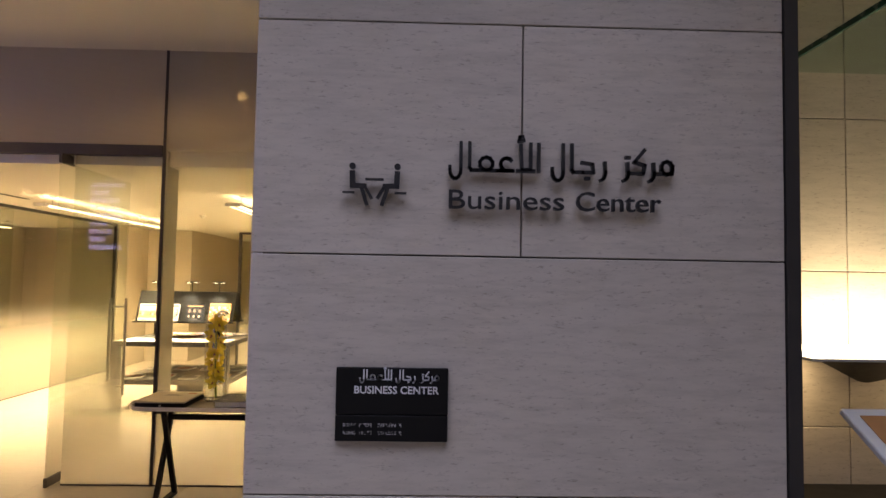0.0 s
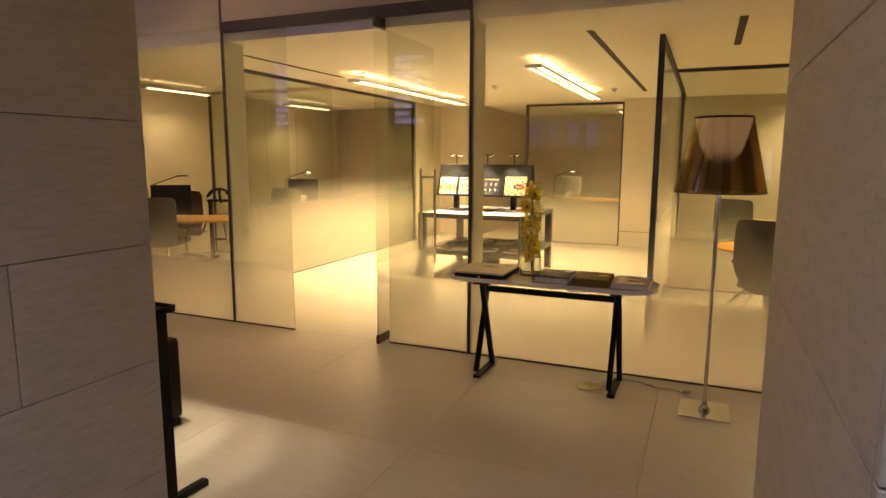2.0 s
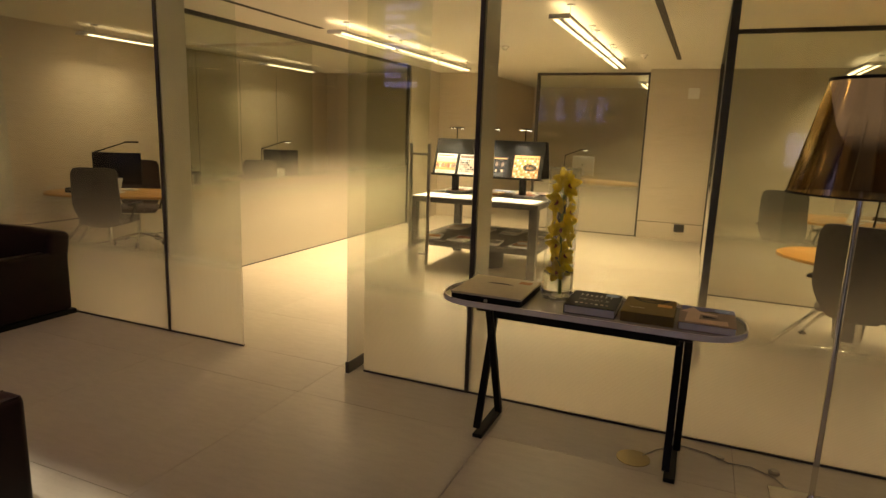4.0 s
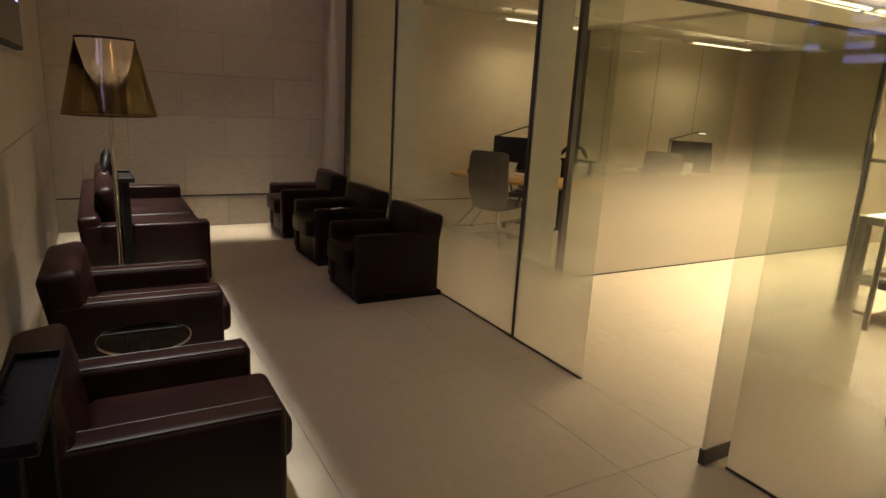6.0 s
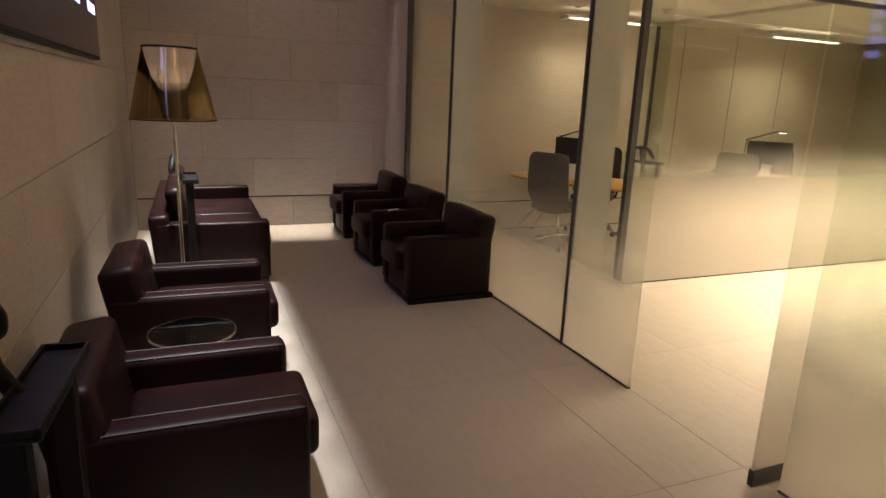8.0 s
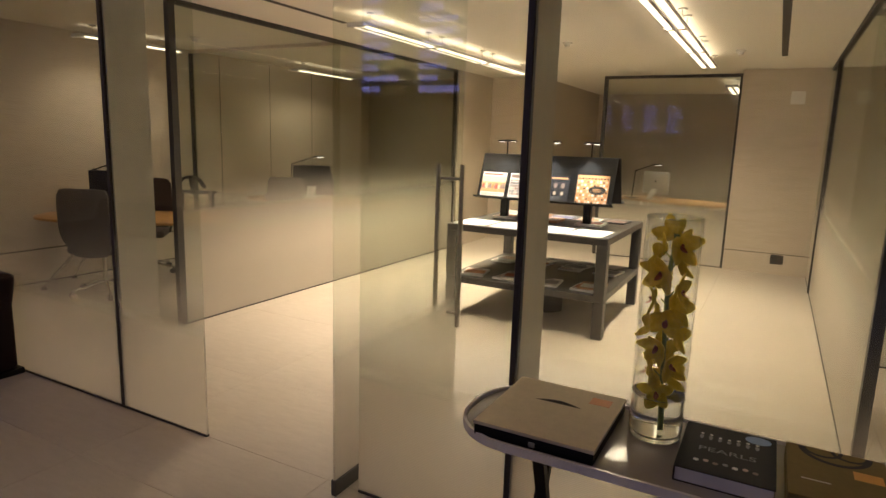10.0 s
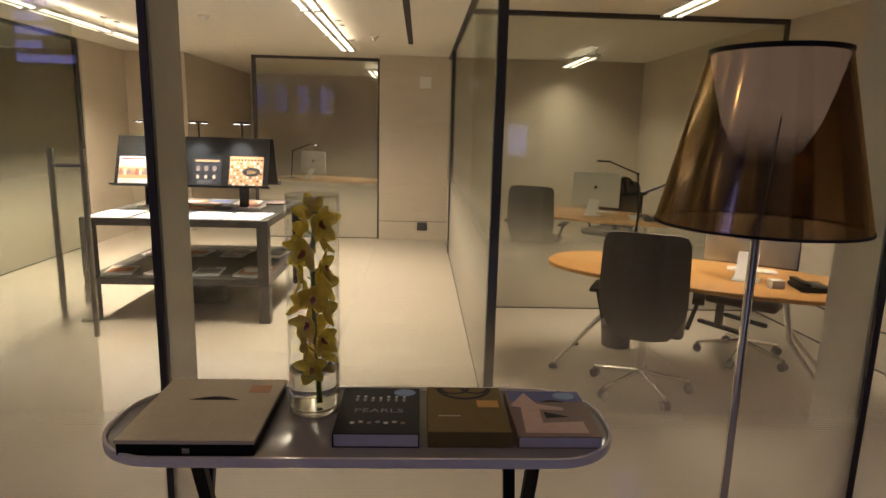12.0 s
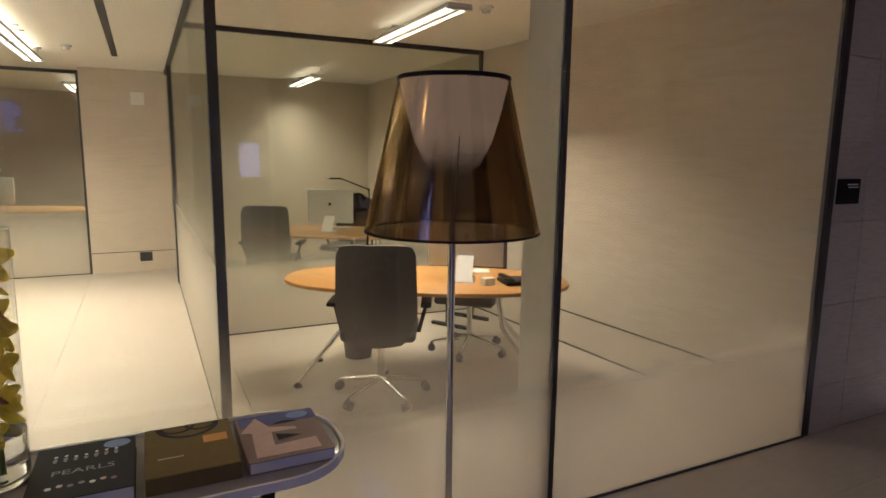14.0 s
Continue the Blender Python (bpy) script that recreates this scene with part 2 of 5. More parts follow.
def film(name, tint, fac, colour=(0.9, 0.9, 0.9), rough=0.05, power=4.0, most=0.30):
    """Thin clear plastic or glass: tinted see-through with a share of gloss."""
    m = bpy.data.materials.new(name)
    m.use_nodes = True
    nt = m.node_tree
    nt.nodes.clear()
    out = nt.nodes.new("ShaderNodeOutputMaterial")
    clear = nt.nodes.new("ShaderNodeBsdfTransparent")
    clear.inputs["Color"].default_value = (*tint, 1)
    gloss = nt.nodes.new("ShaderNodeBsdfGlossy")
    gloss.inputs["Color"].default_value = (*colour, 1)
    gloss.inputs["Roughness"].default_value = rough
    mix = nt.nodes.new("ShaderNodeMixShader")
    nt.links.new(grazing(nt, fac, power, most), mix.inputs["Fac"])
    nt.links.new(clear.outputs[0], mix.inputs[1])
    nt.links.new(gloss.outputs[0], mix.inputs[2])
    nt.links.new(mix.outputs[0], out.inputs["Surface"])
    return m


def glow(name, colour, strength):
    m = bpy.data.materials.new(name)
    m.use_nodes = True
    nt = m.node_tree
    b = nt.nodes["Principled BSDF"]
    b.inputs["Base Color"].default_value = (0.8, 0.8, 0.8, 1)
    b.inputs["Emission Color"].default_value = (*colour, 1)
    b.inputs["Emission Strength"].default_value = strength
    return m


M_LEATHER = leather()
M_WOOD = wood()
M_GLASS_FRONT = frosted("front_glass_fading_frost", 0.0, 1.18, 2.50, 3.0, most=0.61)
M_GLASS_DOOR = frosted("door_glass_fading_frost", 0.05, 1.25, most=0.68)
M_GLASS_IN = frosted("partition_glass_fading_frost", 0.45, 1.34)
M_GLASS_BACK = frosted("back_glass_fading_frost", 0.30, 1.12)
M_GLASS_OFFICE = frosted("office_glass_fading_frost", 0.10, 1.0)
M_SPANDREL = frosted("frosted_spandrel_glass", 5.0, 6.0)
M_GLASS_TOP = film("clear_table_glass", (0.30, 0.33, 0.33), 0.06)
M_VASE = film("clear_vase_glass", (0.955, 0.965, 0.955), 0.06, (0.95, 0.96, 0.95), 0.03, 3.0, 0.85)
M_RIMGLASS = film("thick_clear_glass", (0.92, 0.95, 0.92), 0.12, (0.95, 0.97, 0.95), 0.08)
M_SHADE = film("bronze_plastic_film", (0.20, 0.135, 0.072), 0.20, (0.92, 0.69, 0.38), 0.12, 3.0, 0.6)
M_SOLIDGLASS, nt, b = material("thick_solid_glass", (0.97, 0.98, 0.97), 0.02)
b.inputs["Transmission Weight"].default_value, b.inputs["IOR"].default_value = 1.0, 1.45
M_WATER, nt, b = material("clear_water", (0.97, 0.98, 0.94), 0.0)
b.inputs["Transmission Weight"].default_value, b.inputs["IOR"].default_value = 1.0, 1.33
M_CANOPY = film("clear_canopy_glass", (0.85, 0.93, 0.90), 0.05)
M_GREENEDGE = plain("green_glass_edge", (0.02, 0.09, 0.075), 0.25)
M_LAMPSTRIP = glow("lamp_diffuser", WARM, 5.0)
M_LAMPUP = glow("upward_lamp_diffuser", WARM, 9.0)
M_LAMPDIM = glow("dimmed_lamp_diffuser", WARM, 5.0)
M_LAMPDIMUP = glow("dimmed_upward_diffuser", WARM, 2.2)
M_READLAMP = glow("reading_lamp_led", (1.0, 0.93, 0.82), 14.0)
M_SHADEGLOW = glow("lit_lamp_strip", (1.0, 0.88, 0.64), 6.0)
M_SCREENPALE = glow("pale_blue_display", (0.38, 0.43, 1.0), 5.0)
M_SCREENDARK = plain("dark_screen", (0.012, 0.012, 0.03), 0.12)
# added glow stands in for ceiling light reflected in the floor lamp's bowl
M_DIFFUSER = glow("opal_diffuser_added_glow", (1.0, 0.90, 0.90), 0.75)
nt = M_DIFFUSER.node_tree
# the bowl turns transparent towards its bottom
lower_fade = nt.nodes.new("ShaderNodeMapRange")
lower_fade.interpolation_type = "SMOOTHSTEP"
lower_fade.inputs["From Min"].default_value, lower_fade.inputs["From Max"].default_value = 1.54, 1.74
split = nt.nodes.new("ShaderNodeSeparateXYZ")
nt.links.new(mapping(nt, (1, 1, 1)), split.inputs[0])
nt.links.new(split.outputs["Z"], lower_fade.inputs["Value"])
nt.links.new(lower_fade.outputs["Result"], nt.nodes["Principled BSDF"].inputs["Alpha"])
M_FINGERSLOT = plain("near_black_print", (0.02, 0.017, 0.015), 0.7)
M_ORANGEPRINT = plain("orange_print", (0.62, 0.33, 0.14), 0.45)
M_CREAM = plain("cream_print", (0.66, 0.53, 0.38), 0.5)
M_REDPRINT = plain("red_print", (0.42, 0.10, 0.06), 0.45)
M_STALK = plain("green_stem", (0.26, 0.33, 0.06), 0.5)
M_ORCHID, nt, b = material("yellow_green_petal", (0.74, 0.56, 0.05), 0.5)
vein = tex(nt, mapping(nt, (1, 1, 1)), 70, 4)
pet = ramp(nt, vein, [(0.3, (0.80, 0.63, 0.05)), (0.7, (0.95, 0.80, 0.12))])
nt.links.new(pet, b.inputs["Base Color"])
thru = nt.nodes.new("ShaderNodeBsdfTranslucent")
nt.links.new(pet, thru.inputs["Color"])
half = nt.nodes.new("ShaderNodeMixShader")
half.inputs["Fac"].default_value = 0.5
nt.links.new(b.outputs[0], half.inputs[1])
nt.links.new(thru.outputs[0], half.inputs[2])
nt.links.new(half.outputs[0], nt.nodes["Material Output"].inputs["Surface"])
M_ORCHIDLIP = plain("red_brown_lip", (0.30, 0.09, 0.03), 0.55)
M_SCREENBLUE = glow("blue_display", (0.30, 0.32, 0.95), 5.0)

# ---- mesh helpers ----


def add_box(bm, x0, x1, y0, y1, z0, z1, bevel=0.0, seg=1, m=None):
    r = bmesh.ops.create_cube(bm, size=1.0, matrix=Matrix.Translation(((x0 + x1) / 2, (y0 + y1) / 2, (z0 + z1) / 2)) @ Matrix.Diagonal((x1 - x0, y1 - y0, z1 - z0, 1)))
    vs = r["verts"]
    if bevel:
        edges = list({e for v in vs for e in v.link_edges})
        made = bmesh.ops.bevel(bm, geom=edges, offset=bevel, segments=seg, affect="EDGES", profile=0.5)
        vs = list({v for f in made["faces"] for v in f.verts} | {v for v in vs if v.is_valid})
    if m is not None:
        bmesh.ops.transform(bm, matrix=m, verts=vs)
    return vs


def box(x0, x1, y0, y1, z0, z1, bevel=0.0, seg=1, m=None):
    bm = bmesh.new()
    add_box(bm, x0, x1, y0, y1, z0, z1, bevel, seg, m)
    return bm


def add_tube(bm, a, b, r0, r1=None, seg=12):
    a, b = Vector(a), Vector(b)
    d = b - a
    q = d.to_track_quat("Z", "Y").to_matrix().to_4x4()
    bmesh.ops.create_cone(bm, cap_ends=True, segments=seg, radius1=r0, radius2=r0 if r1 is None else r1, depth=d.length, matrix=Matrix.Translation((a + b) / 2) @ q)


def tube(*runs, seg=12):
    bm = bmesh.new()
    for a, b, r0, r1 in runs:
        add_tube(bm, a, b, r0, r1, seg)
    return bm


def lathe(profile, seg=32, m=None, closed=False):
    """A surface of revolution round z through (radius, height) pairs."""
    bm = bmesh.new()
    rings = []
    for r, z in profile:
        rings.append([bm.verts.new((r * math.cos(2 * math.pi * k / seg), r * math.sin(2 * math.pi * k / seg), z)) for k in range(seg)] if r > 1e-6 else [bm.verts.new((0, 0, z))])
    pairs = list(zip(rings, rings[1:])) + ([(rings[-1], rings[0])] if closed else [])
    for p, q in pairs:
        for k in range(seg):
            n = (k + 1) % seg
            if len(p) == 1 and len(q) == 1:
                continue
            if len(p) == 1:
                bm.faces.new((p[0], q[k], q[n]))
            elif len(q) == 1:
                bm.faces.new((p[k], p[n], q[0]))
            else:
                bm.faces.new((p[k], p[n], q[n], q[k]))
    bmesh.ops.recalc_face_normals(bm, faces=bm.faces)
    if m is not None:
        bmesh.ops.transform(bm, matrix=m, verts=bm.verts)
    return bm


def sweep(path, radii, seg=10):
    """One tube along a bent path, with closed ends."""
    bm = bmesh.new()
    path = [Vector(q) for q in path]
    rings = []
    for k, q in enumerate(path):
        d = (path[min(k + 1, len(path) - 1)] - path[max(k - 1, 0)]).normalized()
        side = d.cross(Vector((0.31, 0.22, 0.92)))
        side = side.normalized() if side.length > 1e-3 else Vector((1, 0, 0))
        up = side.cross(d)
        r = radii[k] if isinstance(radii, (list, tuple)) else radii
        rings.append([bm.verts.new(q + r * (side * math.cos(2 * math.pi * i / seg) + up * math.sin(2 * math.pi * i / seg))) for i in range(seg)])
    for a, b in zip(rings, rings[1:]):
        for i in range(seg):
            n = (i + 1) % seg
            bm.faces.new((a[i], a[n], b[n], b[i]))
    bm.faces.new(rings[0])
    bm.faces.new(rings[-1])
    bmesh.ops.recalc_face_normals(bm, faces=bm.faces)
    return bm


def slab(outline, z0, z1, bevel=0.0, seg=2):
    """A flat plate with the given outline."""
    bm = bmesh.new()
    f = bm.faces.new([bm.verts.new((x, y, z0)) for x, y in outline])
    up = bmesh.ops.extrude_face_region(bm, geom=[f])["geom"]
    bmesh.ops.translate(bm, verts=[g for g in up if isinstance(g, bmesh.types.BMVert)], vec=(0, 0, z1 - z0))
    bmesh.ops.recalc_face_normals(bm, faces=bm.faces)
    if bevel:
        rim = [e for e in bm.edges if abs(e.verts[0].co.z - e.verts[1].co.z) < 1e-6]
        bmesh.ops.bevel(bm, geom=rim, offset=bevel, segments=seg, affect="EDGES", profile=0.5)
    return bm


def super_ellipse(a, b, n=2.6, count=56):
    pts = []
    for k in range(count):
        t = 2 * math.pi * k / count
        c, s = math.cos(t), math.sin(t)
        pts.append((a * math.copysign(abs(c) ** (2 / n), c), b * math.copysign(abs(s) ** (2 / n), s)))
    return pts


def rounded(w, d, r, count=7):
    pts = []
    for cx, cy, start in ((w / 2 - r, d / 2 - r, 0), (-w / 2 + r, d / 2 - r, 90), (-w / 2 + r, -d / 2 + r, 180), (w / 2 - r, -d / 2 + r, 270)):
        for k in range(count + 1):
            a = radians(start + 90 * k / count)
            pts.append((cx + r * math.cos(a), cy + r * math.sin(a)))
    return pts


def mesh_of(name, bm, mat, smooth=True):
    me = bpy.data.meshes.new(name)
    bm.to_mesh(me)
    bm.free()
    me.materials.append(mat)
    if smooth:
        me.shade_smooth()
        me.set_sharp_from_angle(angle=radians(38))
    return me


def part(name, bm, mat, parent, label=""):
    ob = new(name, mesh_of(name, bm, mat))
    ob.parent = parent
    return tagged(ob, label)


def piece(name, data, parent, m):
    ob = new(name, data)
    ob.parent = parent
    ob.matrix_basis = m
    return ob


def thing(name, m, label, category, group=""):
    ob = new(name)
    ob.empty_display_size = 0.1
    ob.matrix_basis = m
    return tagged(ob, label, category, group)


def structure(name, bm, mat, label, category):
    return tagged(new(name, mesh_of(name, bm, mat, False)), label, category, "", "structure")


def lettering(name, text, size, m, mat, parent, depth=0.004, label="", width=None, bold=0.0):
    """Raised letters as a mesh, left-aligned on the local x axis, facing the local z axis."""
    c = bpy.data.curves.new(name, "FONT")
    c.body, c.size, c.extrude, c.resolution_u, c.offset = text, size, depth, 3, bold
    tmp = new(name, c)
    dg = bpy.context.evaluated_depsgraph_get()
    me = bpy.data.meshes.new_from_object(tmp.evaluated_get(dg))
    bpy.data.objects.remove(tmp)
    if width:
        xs = [v.co.x for v in me.vertices]
        k = width / (max(xs) - min(xs))
        me.transform(Matrix.Translation((-min(xs) * k, 0, 0)) @ Matrix.Diagonal((k, 1, 1, 1)))
    me.transform(m)
    me.materials.clear()
    me.materials.append(mat)
    ob = new(name, me)
    ob.parent = parent
    return tagged(ob, label)

# ---- large structure ----


def cladding(parent, m, length, zs, joints, mat, gap=0.003, thick=0.02, name="stone_panel"):
    """Stone slabs on a wall: m takes (along, out, up) to the world; zs are the course lines; joints(k) gives the upright joints of course k."""
    made = {}
    for k, (z0, z1) in enumerate(zip(zs, zs[1:])):
        us = [0.0] + [u for u in sorted(joints(k)) if 0.03 < u < length - 0.03] + [length]
        for u0, u1 in zip(us, us[1:]):
            key = (round(u1 - u0, 3), round(z1 - z0, 3))
            if key not in made:
                w, h = key[0] - gap, key[1] - gap
                made[key] = mesh_of(name, box(-w / 2, w / 2, -thick, 0, -h / 2, h / 2, 0.0012), mat, False)
            piece(name, made[key], parent, m @ pose((u0 + u1) / 2, 0, (z0 + z1) / 2))


def every(step, offset, count=20):
    return [offset + step * k for k in range(count)]


def tiles(parent, x0, x1, y0, y1, sx, sy, ox, oy, mat, z=0.0, gap=0.0022):
    made = {}
    xs = [x0] + [v for v in (ox + sx * k for k in range(-40, 60)) if x0 + 0.02 < v < x1 - 0.02] + [x1]
    ys = [y0] + [v for v in (oy + sy * k for k in range(-40, 60)) if y0 + 0.02 < v < y1 - 0.02] + [y1]
    for a, b in zip(xs, xs[1:]):
        for c, d in zip(ys, ys[1:]):
            key = (round(b - a, 3), round(d - c, 3))
            if key not in made:
                w, h = key[0] - gap, key[1] - gap
                made[key] = mesh_of("floor_tile", box(-w / 2, w / 2, -h / 2, h / 2, -0.02, 0, 0.0006), mat, False)
            piece("floor_tile", made[key], parent, pose((a + b) / 2, (c + d) / 2, z))


def wall_frame(x, y, turn):
    """Local (along, out, up) at a wall's foot; turn 0: along +x, out -y... out is local +y."""
    return pose(x, y, 0, 0, 0, turn)


floor = structure("floor", box(WEST - 0.3, EAST + 0.3, -2.0, 16.3, -0.20, -0.006), M_GROUT, "pale limestone tile floor with thin joints", "floor")

# stone block with the sign: x -0.24 .. 0.84, y 1.30 .. 2.35
COURSES = [0.0, 0.335, 0.81, 1.285, 1.757, 2.232, 2.707, 3.18, HALL]
wall_sign = structure("wall_sign", box(-0.203, 0.835, 1.341, SOUTH - 0.001, 0, HALL), M_JOINT, "grey limestone-clad wall block carrying the signs", "wall")
cladding(wall_sign, wall_frame(0.855, 1.32, 180), 1.078, COURSES, lambda k: [0.538] if k % 2 == 0 else [], M_STONE)
cladding(wall_sign, wall_frame(-0.223, 1.3405, 90), SOUTH - 1.3405, COURSES, lambda k: [], M_STONE)
bm = box(0.856, 0.884, 1.315, 1.42, 0, HALL)
structure("trim_sign_wall_edge", bm, M_FRAME, "dark bronze edge strip on the stone wall", "trim")

# passage wall: face x -2.29, y -? .. 2.35
wall_west = structure("wall_passage", box(-2.9, -2.31, 0.9, SOUTH - 0.02, 0, HALL), M_JOINT, "limestone-clad passage wall", "wall")
LC = [0.0, 0.36, 0.81, 1.26, 1.71, 2.16, 2.61, 3.06, HALL]
cladding(wall_west, wall_frame(-2.29, SOUTH, -90), SOUTH - 0.9, LC, lambda k: [0.52] if k % 2 == 0 else [], M_STONE)
cladding(wall_west, wall_frame(-2.90, 0.88, 180), 0.6, LC, lambda k: [], M_STONE)

# south wall of the lounge, behind the armchairs
wall_south = structure("wall_south", box(WEST - 0.2, -2.31, SOUTH - 0.3, SOUTH - 0.021, 0, HALL), M_JOINT, "warm limestone-clad lounge wall", "wall")
SC = [0.0, 0.20, 0.70, 1.20, 1.72, 2.2, 2.7, 3.2, HALL]
cladding(wall_south, wall_frame(-2.29, SOUTH, 0) @ pose(WEST + 2.29, 0, 0), -2.29 - WEST, SC, lambda k: every(1.5, 0.3 + 0.75 * (k % 2)), M_STONE)
structure("wall_south_east", box(0.837, EAST, SOUTH - 0.3, SOUTH - 0.002, 0, HALL), M_STONE, "limestone lounge wall beside the entrance", "wall")

# end wall of the lounge
wall_end = structure("wall_end", box(WEST - 0.3, WEST - 0.021, SOUTH, G + 0.3, 0, HALL), M_JOINT, "limestone-clad end wall of the lounge", "wall")
cladding(wall_end, wall_frame(WEST, G + 0.1, -90), G + 0.1 - SOUTH, LC, lambda k: every(1.0, 0.25 + 0.45 * (k % 2)), M_STONE)

structure("trim_end_joint", box(WEST + 0.001, WEST + 0.003, SOUTH + 0.01, G - 0.02, 0.352, 0.368), M_JOINT, "dark joint low on the end wall", "trim")

# stone in the line of the glass front
wall_front_west = structure("wall_front_west", box(WEST, -7.957, G + 0.021, G + 0.10, 0, HALL), M_STONE, "limestone-clad wall beside the glass front", "wall")
cladding(wall_front_west, wall_frame(-7.957, G, 180), -7.957 - WEST, LC, lambda k: [0.45] if k % 2 else [], M_STONE)
wall_front_east = structure("wall_front_east", box(3.101, EAST, G + 0.021, G + 0.10, 0, HALL), M_STONE, "limestone-clad wall beside the glass front", "wall")
cladding(wall_front_east, wall_frame(EAST, G, 180), EAST - 2.30, [0, 0.29, 0.78, 1.26, 1.71, 2.16, 2.61, 3.06, HALL], lambda k: [EAST - 2.60] + [EAST - 3.6], M_STONE)
structure("trim_front_east", box(2.245, 2.298, G - 0.005, G + 0.05, 0, HALL), M_FRAME, "dark bronze end post of the glass front", "trim")
structure("trim_front_west", box(-7.955, -7.90, G - 0.005, G + 0.05, 0, HALL), M_FRAME, "dark bronze end post of the glass front", "trim")

# plain walls that close corridor and lounge
structure("wall_corridor_south", box(-6, EAST + 0.3, -2.0, -1.8, 0, HALL), M_STONE, "plain limestone corridor wall", "wall")
structure("wall_corridor_west", box(-6.2, -6.0, -2.0, 2.1, 0, HALL), M_STONE, "plain limestone corridor wall", "wall")
structure("wall_corridor_north", box(-6.0, -2.92, 0.88, 1.1, 0, HALL), M_STONE, "plain limestone corridor wall", "wall")
structure("wall_east", box(EAST, EAST + 0.2, -2.0, G + 0.3, 0, HALL), M_STONE, "plain limestone wall closing the lounge", "wall")
structure("ceiling_hall", box(WEST - 0.3, EAST + 0.3, -2.0, G + 0.25, HALL, HALL + 0.1), M_CEIL, "plain white plaster ceiling", "ceiling")
# unseen slab, added to keep corridor light off the upper niche wall
structure("light_block_niche", box(0.86, EAST, 0.75, 1.949, 2.80, 2.9), M_CEIL, "unseen slab added to shade the upper niche wall", "ceiling")
wall_niche = structure("wall_niche", box(0.86, EAST, 1.97, 2.04, 0, HALL), M_JOINT, "limestone-clad wall behind the lamp", "wall")
cladding(wall_niche, wall_frame(EAST, 1.95, 180), EAST - 0.86, COURSES, lambda k: [EAST - 1.42, EAST - 2.6] if k % 2 else [EAST - 1.36 - 0.06, EAST - 3.1], M_STONE)

# business centre shell
structure("ceiling_centre", box(-9.3, 3.1, G + 0.12, 16.2, CEIL, CEIL + 0.08), M_CEIL, "white plaster ceiling of the business centre", "ceiling")
structure("bulkhead", box(-9.3, 3.1, G + 0.06, G + 0.12, CEIL, HALL), M_CEIL, "plaster bulkhead above the glass front", "wall")
structure("wall_office_east", slab([(2.215, G + 0.012), (3.1, G + 0.012), (3.1, 16.2), (OFFICE_E, 16.2), (OFFICE_E, 8.64)], 0, CEIL), M_STONE_IN, "honed limestone office side wall", "wall")
structure("wall_office_west", box(-9.3, OFFICE_W, G + 0.102, 16.2, 0, CEIL), M_STONE_IN, "honed limestone office side wall", "wall")
structure("wall_back_block", box(OFFICE_W + 0.001, -4.66, 12.55, 15.99, 0, CEIL), M_STONE_IN, "honed limestone wall block", "wall")
structure("wall_west_return", box(-5.62, -5.52, 11.36, 12.549, 0, CEIL), M_STONE_IN, "honed limestone wall closing the office", "wall")
wall_back = structure("wall_back", box(-1.80, OFFICE_E - 0.001, BACK, BACK + 0.2, 0, CEIL), M_STONE_IN, "honed limestone back wall with a low joint", "wall")
structure("wall_far", box(OFFICE_W + 0.001, OFFICE_E - 0.001, 16.0, 16.2, 0, CEIL), M_STONE_IN, "honed limestone far wall", "wall")
structure("trim_back_joint", box(-1.80, -0.80, BACK - 0.004, BACK - 0.001, 0.27, 0.278), M_JOINT, "thin dark joint low on the wall", "trim")
structure("trim_east_joint", slab([(2.2135, G + 0.012), (OFFICE_E - 0.0015, 8.63), (OFFICE_E - 0.0035, 8.63), (2.2115, G + 0.012)], 0.280, 0.294), M_JOINT, "thin dark joint low on the wall", "trim")
structure("trim_west_joint", box(OFFICE_W + 0.001, OFFICE_W + 0.003, G + 0.11, 12.54, 0.350, 0.363), M_JOINT, "thin dark joint low on the wall", "trim")
for y in (9.1, 10.03, 10.96):
    structure("trim_west_upright_joint", box(OFFICE_W + 0.001, OFFICE_W + 0.003, y - 0.004, y + 0.004, 0.365, CEIL - 0.01), M_JOINT, "thin dark upright joint in the limestone", "trim")

# glass front
fx = [-7.90, -6.65, -4.52, -2.09, 0.45, 2.245]


def pane(parent, x0, x1, z0, z1, mat=None, y=G):
    return part("pane", box(x0, x1, y - 0.006, y + 0.006, z0, z1), mat or M_GLASS_FRONT, parent)


window_1 = thing("window_1", pose(0, 0, 0), "tall frameless glass front with frost fading upward", "window")
window_1["kind"] = "structure"
for a, b in zip(fx, fx[1:]):
    if a == -4.52:
        pane(window_1, -4.508, -3.815, 0.012, 2.70)
        pane(window_1, -2.815, -2.102, 0.012, 2.70)
        pane(window_1, -4.508, -2.102, 2.79, HALL, M_SPANDREL)
        part("door_header", box(-4.508, -2.102, G - 0.03, G + 0.03, 2.70, 2.79, 0.003), M_FRAME, window_1, "dark bronze door header")
    else:
        pane(window_1, a + 0.012, b - 0.012, 0.012, HALL)
for x in fx[1:-1]:
    part("fin", box(x - 0.020, x + 0.020, G + 0.008, G + 0.255, 0, HALL, 0.002), M_FIN, window_1, "grey steel mullion fin")
    part("seal", box(x - 0.0115, x + 0.0115, G - 0.010, G + 0.007, 0, HALL), M_FRAME, window_1, "dark mullion seal")
